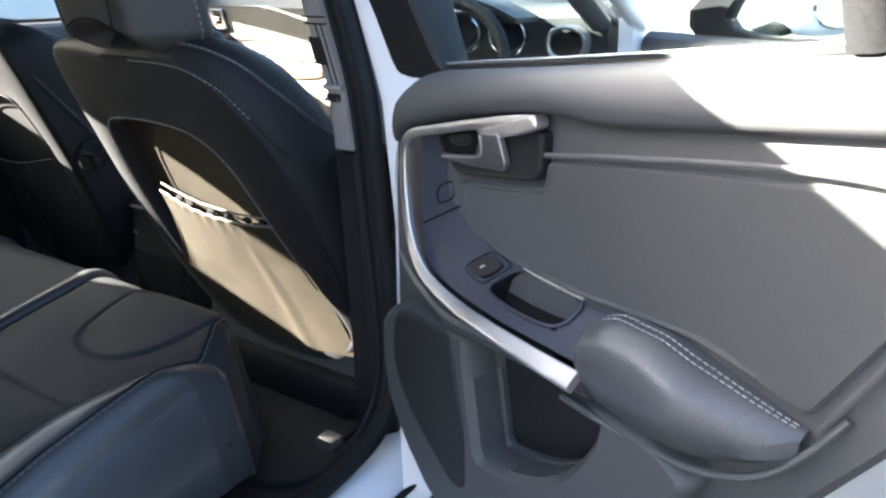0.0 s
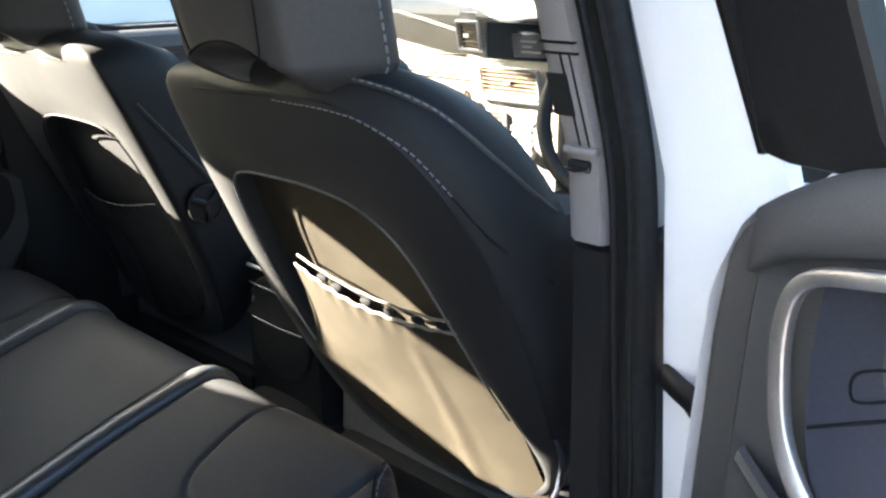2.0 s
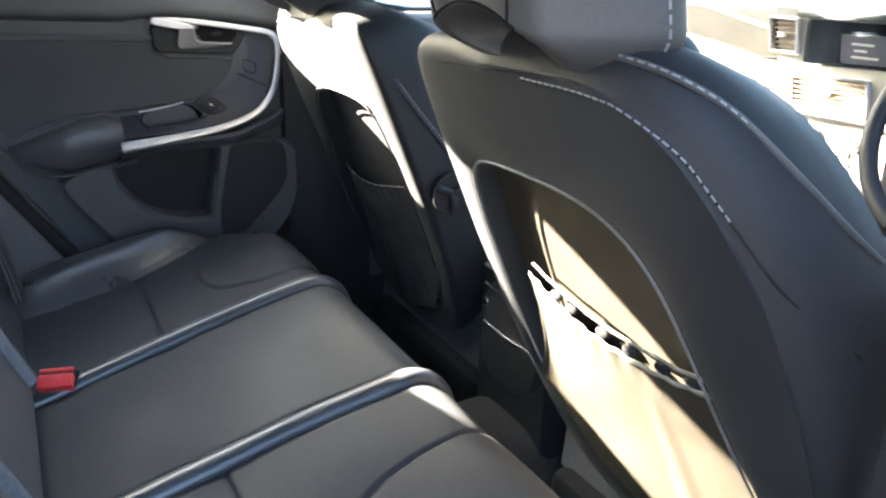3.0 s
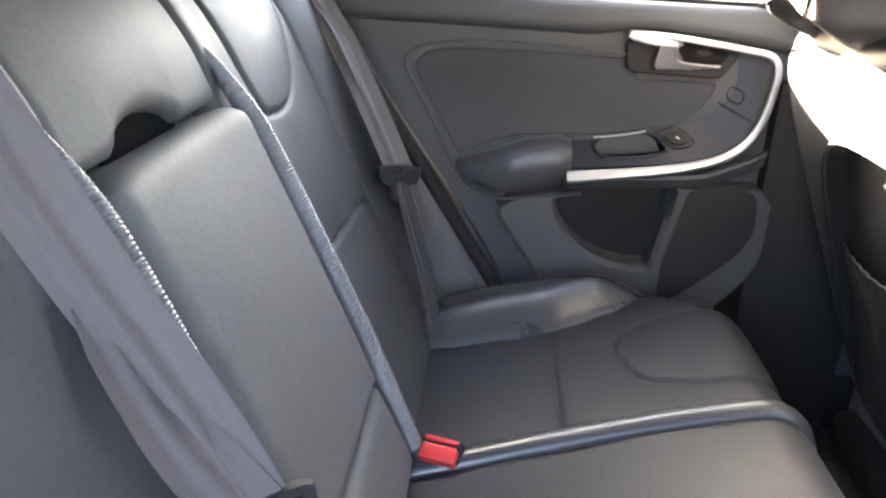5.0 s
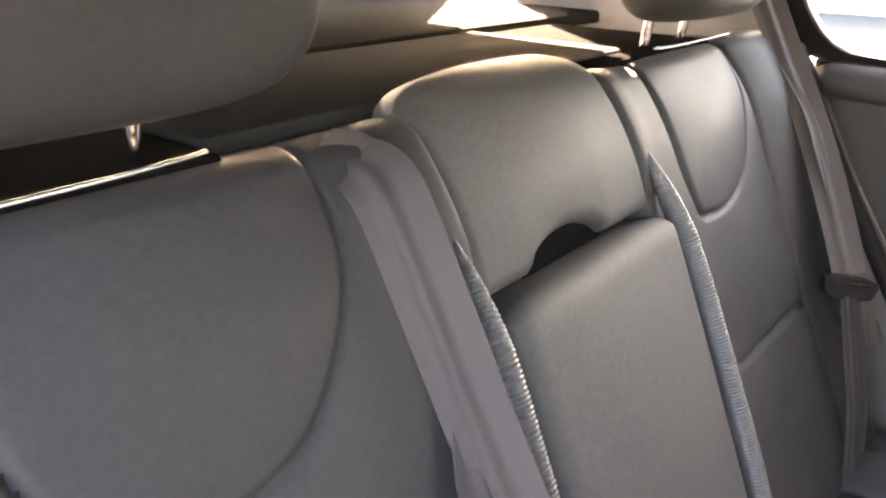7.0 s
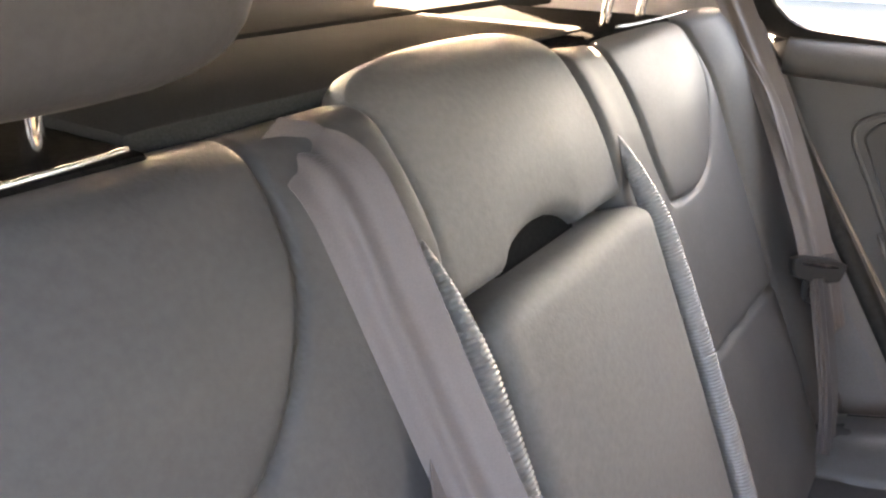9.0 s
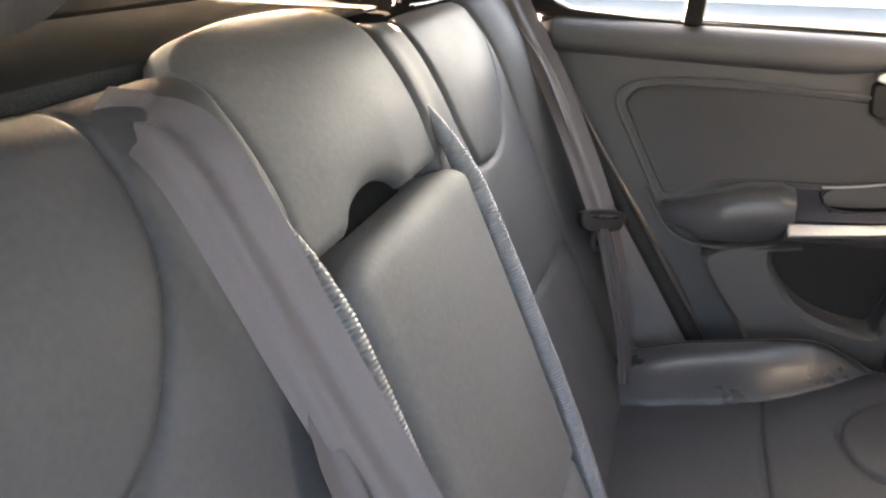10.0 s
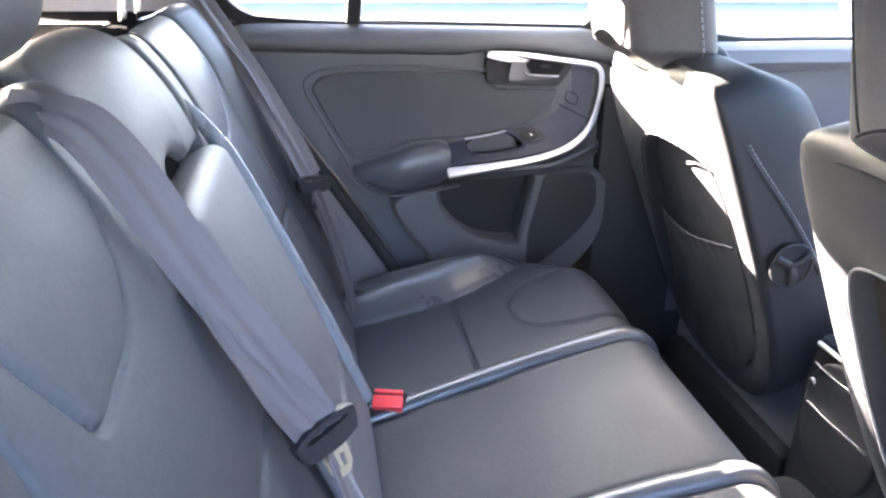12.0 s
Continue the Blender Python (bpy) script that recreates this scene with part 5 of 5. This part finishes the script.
    part("armrest_shell", loft(rings), DOOR_PLASTIC, door)
    rings = []
    def arm_line(s):
        k = min(1, max(0.0, (0.524 - s) / 0.10)) ** 0.55
        f = min(1, (s - 0.318) / 0.012) ** 0.5
        top = float(np.interp(s, (0.322, 0.345, 0.395, 0.445, 0.490, 0.518), (0.834, 0.842, 0.835, 0.817, 0.800, 0.790)))
        low = float(np.interp(s, (0.322, 0.338, 0.390, 0.445, 0.490, 0.518), (0.770, 0.755, 0.744, 0.742, 0.756, 0.782)))
        return top, low, 0.054 * k * (0.86 + 0.14 * f)
    for s in np.linspace(0.322, 0.518, 38):
        top, low, h = arm_line(s)
        m = (top + low) / 2
        rings.append([at(s, top + 0.002, -0.012), at(s, top + 0.005, h * 0.25), at(s, top + 0.003, h * 0.55), at(s, top - 0.004, h * 0.85), at(s, top - 0.014, h), at(s, m + 0.002, h * 1.02), at(s, m - 0.012, h * 0.92), at(s, low + 0.008, h * 0.66), at(s, low, h * 0.35), at(s, low, -0.012)])
    arm = part("armrest_pad", loft(rings), DOOR_LEATHER, door, "stitched leather armrest pad")
    for k in (0.26, 0.40):
        path = []
        for s in np.linspace(0.326, 0.512, 34):
            top, low, h = arm_line(s)
            path.append(at(s, top + 0.0065 - 0.0015 * (k > 0.35), h * k))
        part("stitching", stitches(path, 0.0045, 0.0022, 0.0008), THREAD, arm, "pale grey double stitching")
    # raised lip that runs round under the armrest pad
    lip = catmull([at(0.545, 0.815, 0.0), at(0.525, 0.782, 0.010), at(0.496, 0.752, 0.020), at(0.452, 0.737, 0.028), at(0.395, 0.738, 0.032), at(0.345, 0.746, 0.036), at(0.30, 0.756, 0.040)], 8)
    part("arm_lip", sweep(lip, round_profile(0.007, 0.010, 10), into), DOOR_PLASTIC, door)
    # lower panel with the bottle bin
    outer = [(-0.034, 0.775), (0.10, 0.775), (0.25, 0.768), (0.38, 0.752), (0.438, 0.730), (0.446, 0.712), (0.412, 0.655), (0.372, 0.604), (0.338, 0.545), (0.32, 0.482), (0.15, 0.478), (0.08, 0.505), (0.0, 0.59), (-0.034, 0.66)]
    bin_ = part("lower_panel", ring_panel(hole, chaikin(outer, 1), at, -0.01, 0.038, 160, 0.009, (0.235, 0.69), lip=-0.005), DOOR_PLASTIC, door, "moulded lower panel with a bottle bin")
    # back of the bin in black, for the deep shade inside it
    part("bin_back_shade", pad([(0.11, 0.785), (0.36, 0.785), (0.36, 0.60), (0.11, 0.60)], at, -0.032, -0.022, 0.002, n=40, smooth=0), BLACK, bin_)
    flap = fillet([(-0.004, 0.690), (0.004, 0.774), (0.118, 0.770), (0.148, 0.640), (0.150, 0.562), (0.120, 0.562), (0.030, 0.640)], [0.03, 0.03, 0.012, 0.02, 0.016, 0.02, 0.04])
    # cover darker than the panel round it: the shade low in front
    part("speaker_cover", pad(flap, at, -0.01, 0.0400, 0.003, 0.002, n=110, smooth=0), SPEAKER, door, "rounded speaker cover, darkened for shade")
    part("plug", disc(at(0.015, 0.800, -0.006), into, 0.015, 0.004, 24), DOOR_PLASTIC, door)
    # window frame, glass and the quarter-light bar
    def lean(s, z):
        return at(s, z, -0.012 + 0.36 * max(0, z - 1.06))
    win = [(0.042, 1.064), (0.060, 1.063), (0.30, 1.071), (0.68, 1.088), (0.725, 1.105), (0.765, 1.165), (0.768, 1.215), (0.70, 1.315), (0.50, 1.362), (0.10, 1.372), (-0.02, 1.372), (-0.03, 1.36), (0.030, 1.085)]
    fr = [(-0.050, 1.050), (0.30, 1.052), (0.71, 1.070), (0.775, 1.09), (0.815, 1.165), (0.815, 1.225), (0.735, 1.355), (0.51, 1.396), (0.10, 1.402), (-0.085, 1.402), (-0.062, 1.08)]
    frame_ob = part("window_frame", ring_panel(chaikin(win, 1), chaikin(fr, 1), lambda u, v, h: lean(u, v) + into * h, -0.028, 0.002, 220, 0.004, (0.36, 1.21)), BLACK, door, "black window frame")
    part("quarter_bar", sweep([lean(0.508 - k * 0.02, 1.08 + k * 0.27) for k in (0, 0.5, 1)], round_profile(0.030, 0.024, 10, 3), into), BLACK, frame_ob)
    ring = inset(evenly(chaikin(win, 1), 90), -0.006)
    pane = loft([[lean(q[0], q[1]) - into * d for q in ring] for d in (0.010, 0.014)])
    pane_ob = part("pane", pane, WINDOW_GLASS, frame_ob, "tinted side window")
    pane_ob.visible_shadow = False
    part("frame_seal", tube([lean(-0.066 - 0.07 * k, 1.06 + 0.33 * k) - into * 0.02 for k in np.linspace(0, 1, 10)], 0.007), RUBBER, frame_ob, "black rubber seal")
    if swing:
        # hinges and check strap at the open edge
        for z in (0.60, 0.95):
            part("hinge", block((0.79, 0.685, z - 0.03), (0.865, 0.735, z + 0.03), 0.008), WHITE, door, "white painted hinge")
        part("check_strap", sweep(catmull([(0.750, 0.640, 0.784), (0.772, 0.626, 0.782), (0.792, 0.618, 0.776), (0.812, 0.612, 0.758), at(-0.085, 0.745, -0.05)], 5), round_profile(0.016, 0.026, 10, 3)), BLACK, door, "black door check strap")
    return door


rear_door(1, SWING, "open white rear door with dark panel and silver trim")
rear_door(-1, None, "closed rear door with dark lining and silver trim")

# grey rubber seal and body trim behind the closed door
lining = thing("side_lining", (-0.66, 0.0, 0.55), "dark moulded trim between the seat and closed door", "car trim")
path = catmull([(-0.672, -0.18, 1.10), (-0.670, -0.135, 1.03), (-0.667, -0.058, 0.90), (-0.662, 0.024, 0.775), (-0.658, 0.098, 0.66), (-0.655, 0.165, 0.56)], 8)
part("seal", sweep(path, round_profile(0.030, 0.030, 12), (1, 0, 0)), RUBBER, lining)
part("seat_flank", loft([[(-0.63, y, z), (-0.66, y + 0.03, z), (-0.685, y + 0.045, z), (-0.72, y - 0.02, z), (-0.70, y - 0.12, z), (-0.62, y - 0.12, z)] for z, y in ((0.50, 0.17), (0.66, 0.072), (0.78, -0.008), (0.90, -0.088), (1.03, -0.160), (1.10, -0.205))]), PILLAR_DARK, lining)


# ---- front doors, beyond the posts ----
def front_door(sign, swing, label):
    door = thing("front_door", (sign * 0.80, 1.2, 0.35), label, "car door", "front doors")
    def at(s, z, h):
        return Vector((sign * (0.70 - h), 0.745 + s, z))
    part("outer_skin", block((sign * 0.735, 0.722, 0.33), (sign * 0.875, 1.75, 1.020), 0.02), WHITE, door, "white painted outer door skin")
    part("lining", pad([(-0.012, 0.345), (0.0, 0.60), (0.0, 1.02), (0.30, 1.03), (0.75, 1.025), (0.98, 1.01), (0.98, 0.345), (0.5, 0.34)], at, -0.034, 0.0, 0.012, 0.0, n=110, smooth=1), DOOR_PLASTIC, door)
    part("top_roll", loft([[at(s, 0.970, -0.01), at(s, 0.975, 0.016), at(s, 0.992, 0.026), at(s, 1.018, 0.020), at(s, 1.032, 0.0), at(s, 1.03, -0.035)] for s in np.linspace(0.0, 0.97, 20)]), DOOR_PLASTIC, door)
    part("insert", pad([(0.12, 0.85), (0.12, 0.97), (0.20, 0.985), (0.70, 0.985), (0.78, 0.93), (0.72, 0.85), (0.40, 0.82)], at, -0.02, 0.006, 0.006, -0.003, n=80, smooth=2), DOOR_PAD, door)
    arm = part("armrest", loft([[at(s, 0.80, -0.01), at(s, 0.81, 0.05), at(s, 0.795, 0.065), at(s, 0.76, 0.06), at(s, 0.72, 0.0)] for s in np.linspace(0.10, 0.66, 14)]), DOOR_LEATHER, door)
    part("pull", sweep(catmull([at(0.30, 0.83, 0.05), at(0.36, 0.845, 0.062), at(0.46, 0.845, 0.064), at(0.52, 0.83, 0.055)], 6), round_profile(0.022, 0.016, 10)), SILVER, arm, "satin grab handle")
    def lean(s, z):
        return at(s, z, -0.03 + 0.36 * max(0, z - 1.06))
    into = Vector((-sign, 0, 0))
    win = [(0.03, 1.040), (0.45, 1.040), (0.84, 1.036), (0.62, 1.20), (0.45, 1.29), (0.30, 1.335), (0.02, 1.345), (0.01, 1.2)]
    fr = [(-0.03, 1.015), (0.45, 1.012), (0.96, 1.010), (0.70, 1.22), (0.49, 1.33), (0.31, 1.378), (-0.03, 1.39), (-0.035, 1.2)]
    frame_ob = part("window_frame", ring_panel(chaikin(win, 2), chaikin(fr, 1), lambda u, v, h: lean(u, v) + into * h, -0.03, 0.008, 110, 0.004, (0.30, 1.18)), BLACK, door)
    ring = inset(evenly(chaikin(win, 2), 70), -0.006)
    pane = part("pane", loft([[lean(q[0], q[1]) - into * d for q in ring] for d in (0.010, 0.014)]), WINDOW_GLASS, frame_ob, "tinted side window")
    pane.visible_shadow = False
    m = Matrix.Translation((sign * 0.985, 1.46, 1.10)) @ Matrix.Rotation(radians(-8 * sign), 4, "Z")
    mirror = part("wing_mirror", super_block((0, 0, 0), (0.115, 0.055, 0.075), 3.2, None, 32, 18), WHITE if sign > 0 else BLACK, door, "wing mirror housing")
    mirror.matrix_basis = m
    glass = part("mirror_glass", pad([(-0.095, -0.055), (0.095, -0.055), (0.10, 0.05), (-0.08, 0.06)], lambda u, v, h: Vector((u, -0.050 - h, v)), 0.0, 0.009, 0.003, n=40, smooth=2), CHROME, mirror, "mirror glass")
    part("hinge_cover", block((sign * 0.74, 1.70, 0.86), (sign * 0.80, 1.80, 0.94), 0.008), WHITE, door, "white painted hinge")
    part("mirror_arm", sweep([(-sign * 0.08, 0.02, -0.05), (-sign * 0.15, 0.04, -0.075)], round_profile(0.06, 0.04, 10)), BLACK, mirror)
    if swing:
        for ob in list(door.children):
            ob.matrix_basis = swing @ ob.matrix_basis
    return door


AJAR = Matrix.Translation((0.845, 1.74, 0)) @ Matrix.Rotation(radians(66), 4, "Z") @ Matrix.Translation((-0.845, -1.74, 0))
front_door(1, AJAR, "open white front door with window and wing mirror")
front_door(-1, None, "closed front passenger door with plum-dark lining")

# ---- dashboard ----
dash = thing("dashboard", (0, 1.6, 0.6), "pale sunlit dashboard with aluminium centre stack and vents", "dashboard")


def on_dash(x, z, h):
    return Vector((x, 1.545 - 0.25 * (z - 0.95) - h, z))


prof = [(1.70, 1.075), (1.56, 1.095), (1.535, 1.085), (1.52, 1.06), (1.548, 0.93), (1.560, 0.915), (1.560, 0.89), (1.575, 0.80), (1.61, 0.66), (1.66, 0.55), (1.75, 0.5)]
# same dashboard section in two tones: sunlit to the left, shaded before the driver
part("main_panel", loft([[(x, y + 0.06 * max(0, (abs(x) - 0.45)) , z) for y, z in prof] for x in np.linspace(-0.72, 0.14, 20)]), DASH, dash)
part("driver_panel", loft([[(x, y + 0.03, z + 0.004 * math.sin(20 * x)) for y, z in prof] for x in np.linspace(0.141, 0.72, 16)]), DASH_DARK, dash, "driver's side panel in a shaded tone")
part("inlay", pad([(-0.60, 0.84), (-0.20, 0.84), (-0.20, 0.885), (-0.60, 0.895)], on_dash, -0.01, 0.012, 0.004, n=50, smooth=1), WOOD, dash, "tan inlay strip")
part("joint", tube([on_dash(x, 0.912, 0.014) for x in np.linspace(-0.62, -0.17, 12)], 0.0028), SEAM, dash)
part("centre_panel", loft([[on_dash(x0 * k, z, 0.0) for x0, k in ((-0.165, w), (0.10, w))] + [on_dash(0.095 * w, z, 0.030), on_dash(-0.16 * w, z, 0.030)] for z, w in ((0.64, 0.62), (0.75, 0.80), (0.85, 0.92), (0.96, 1.0), (1.07, 1.05))]), STACK, dash, "aluminium centre stack")


def vent(x0, x1, z0, z1, slats, h=0.032):
    ob = part("air_vent", ring_panel(fillet([(x0 + 0.007, z0 + 0.007), (x1 - 0.007, z0 + 0.007), (x1 - 0.007, z1 - 0.007), (x0 + 0.007, z1 - 0.007)], 0.004),
                                     fillet([(x0, z0), (x1, z0), (x1, z1), (x0, z1)], 0.007), on_dash, 0.0, h + 0.008, 80, 0.002), SILVER, dash, "air vent with silver frame")
    part("vent_well", pad([(x0 + 0.004, z0 + 0.004), (x1 - 0.004, z0 + 0.004), (x1 - 0.004, z1 - 0.004), (x0 + 0.004, z1 - 0.004)], on_dash, h - 0.02, h - 0.004, 0.0, n=24, smooth=0), MATT_BLACK, ob)
    for k in range(slats):
        z = z0 + 0.008 + (z1 - z0 - 0.016) * (k + 0.5) / slats
        part("slat", sweep([on_dash(x0 + 0.008, z, h + 0.003), on_dash((x0 + x1) / 2, z, h + 0.004), on_dash(x1 - 0.008, z, h + 0.003)], round_profile(0.008, 0.0034, 8)), WOOD, ob, "tan vent slat")
    part("vent_tab", block((-0.008, -0.008, -0.004), (0.008, 0.0, 0.004), 0.002, Matrix.Translation(on_dash((x0 + x1) / 2, (z0 + z1) / 2, h + 0.006))), SILVER, ob)


vent(-0.182, -0.112, 0.978, 1.052, 6)
vent(-0.128, 0.044, 0.872, 0.948, 6)
vent(-0.135, -0.062, 0.752, 0.836, 6)
vent(-0.640, -0.585, 0.985, 1.05, 4, 0.0)
part("hood", block((-0.105, 1.46, 1.052), (0.10, 1.56, 1.075), 0.008), DASH_DARK, dash)
scr = part("screen", pad(fillet([(-0.104, 0.962), (0.096, 0.968), (0.100, 1.056), (-0.094, 1.052)], 0.008), on_dash, 0.0, 0.036, 0.004, n=80, smooth=0), SCREEN, dash, "dark dashboard screen")
part("screen_glass", pad(fillet([(-0.018, 0.974), (0.078, 0.976), (0.080, 1.030), (-0.018, 1.028)], 0.004), on_dash, 0.030, 0.0385, 0.001, n=60, smooth=0), PANEL_GLOSS, scr, "slate display window")
for x0, x1, z in ((0.004, 0.050, 1.010), (0.010, 0.036, 0.998), (0.004, 0.060, 0.986)):
    part("screen_bar", pad([(x0, z), (x1, z), (x1, z + 0.004), (x0, z + 0.004)], on_dash, 0.0375, 0.0395, 0.0, n=16, smooth=0), PILLAR, scr)
part("stack_ledge", block((-0.135, -0.012, -0.005), (0.055, 0.0, 0.005), 0.003, Matrix.Translation(on_dash(0, 0.866, 0.034))), DASH_DARK, dash, "dark ledge under the vent")
part("glove_joint", tube([on_dash(x, 0.958 + 0.02 * (x + 0.4), 0.002) for x in np.linspace(-0.60, -0.19, 14)], 0.0016), SEAM, dash)
for x, z in ((0.018, 0.818), (-0.004, 0.730), (-0.158, 0.838)):
    k = part("knob", disc(on_dash(x, z, 0.028), (0, -1, 0.2), 0.017, 0.022, 24), SILVER, dash, "silver rotary knob")
    part("knob_cap", disc(on_dash(x, z, 0.050), (0, -1, 0.2), 0.011, 0.002, 20), STACK, k)
for i in range(3):
    for j in range(3):
        x, z = -0.045 + 0.022 * i, 0.755 + 0.020 * j
        part("key", block((-0.008, -0.004, -0.007), (0.008, 0.0, 0.007), 0.002, Matrix.Translation(on_dash(x, z, 0.030))), PILLAR, dash)
# driver's vent and instruments
ob = part("air_vent", ring_panel(chaikin([(0.580, 0.965), (0.668, 0.965), (0.675, 1.030), (0.590, 1.035)], 2), chaikin([(0.570, 0.955), (0.672, 0.955), (0.688, 1.038), (0.582, 1.045)], 2), on_dash, -0.02, 0.020, 60, 0.004), SILVER, dash, "air vent with silver frame")
for k in range(5):
    z = 0.973 + 0.0105 * k
    part("slat", sweep([on_dash(0.580, z, 0.006), on_dash(0.674, z, 0.006)], round_profile(0.004, 0.012, 8)), BLACK, ob)
bin_ = part("instrument_hood", sheet(lambda u, v: (0.22 + 0.32 * u, 1.42 + 0.12 * v, 1.06 + 0.045 * math.sin(math.pi * u)), 16, 4, 0.012), DASH_DARK, dash)
for x in (0.32, 0.455):
    ring = [Vector((x + 0.052 * math.cos(a), 1.535 - 0.25 * 0.05 * math.sin(a), 1.01 + 0.052 * math.sin(a))) for a in np.linspace(0, 2 * math.pi, 33)[:-1]]
    d = part("dial", disc((x, 1.56, 1.01), (0, -1, 0.25), 0.050, 0.012, 32), SCREEN, dash, "round instrument dial")
    part("dial_ring", sweep(ring, round_profile(0.006, 0.006, 8), [(0, -1, 0)] * 32, closed=True), CHROME, d, "bright dial ring")

wheel = thing("steering_wheel", (0.37, 1.36, 0.93), "black leather steering wheel with silver spokes", "steering wheel")
wm = Matrix.Translation((0.37, 1.33, 0.92)) @ Matrix.Rotation(radians(-24), 4, "X")
rim = [wm @ Vector((0.188 * math.cos(a), 0, 0.188 * math.sin(a))) for a in np.linspace(0, 2 * math.pi, 65)[:-1]]
part("rim", sweep(rim, round_profile(0.030, 0.030, 12), [wm.to_3x3() @ Vector((0, 1, 0))] * 64, closed=True), BLACK, wheel)
part("hub", super_block((0, 0, 0), (0.075, 0.03, 0.07), 2.8, None, 28, 16), BLACK, wheel).matrix_basis = wm
for a in (8, 172, 270):
    e = Vector((math.cos(radians(a)), 0, math.sin(radians(a))))
    part("spoke", sweep([wm @ (e * 0.05), wm @ (e * 0.12), wm @ (e * 0.18)], round_profile(0.030, 0.014, 10, 3), wm.to_3x3() @ Vector((0, -1, 0))), SILVER, wheel, "silver spoke")
part("column", sweep([wm @ Vector((0, 0.02, 0)), wm @ Vector((0, 0.22, -0.02))], round_profile(0.10, 0.10, 14)), BLACK, wheel)

# ---- centre console with rear vents ----
console = thing("centre_console", (0, 1.0, 0.4), "black centre console with chrome strips on its rear panel", "console")
part("box", loft([[(x * k, y, z) for x, z in ((-0.105, 0.36), (-0.100, 0.60), (-0.085, 0.672), (0.085, 0.672), (0.100, 0.60), (0.105, 0.36))] for y, k in ((0.752, 0.92), (0.765, 1.0), (1.10, 1.0), (1.5, 0.9))]), BLACK, console)
part("lid", pad([(-0.088, 0.775), (0.088, 0.775), (0.09, 1.08), (-0.09, 1.08)], lambda u, v, h: Vector((u, v, 0.672 + h)), 0.0, 0.035, 0.014, 0.006, n=60, smooth=2), LEATHER, console, "leather console lid")


def on_console(x, z, h):
    return Vector((x, 0.752 - h, z))


part("vent_panel", pad([(-0.082, 0.46), (0.082, 0.46), (0.082, 0.655), (-0.082, 0.655)], on_console, -0.01, 0.008, 0.005, n=60, smooth=2), BLACK, console)
part("top_edge", tube([on_console(-0.075, 0.665, 0.006), on_console(0.0, 0.668, 0.010), on_console(0.075, 0.665, 0.006)], 0.004), SILVER, console, "bright upper edge")
for z in (0.635, 0.565):
    part("chrome_strip", tube([on_console(-0.068, z, 0.010), on_console(0, z - 0.002, 0.012), on_console(0.068, z, 0.010)], 0.0022), CHROME, console, "thin chrome strip")
for x in (-0.066, 0.066):
    part("thumbwheel", disc(on_console(x, 0.602, 0.006), (0, -1, 0), 0.008, 0.007, 20), CHROME_DARK, console, "small ribbed thumbwheel")
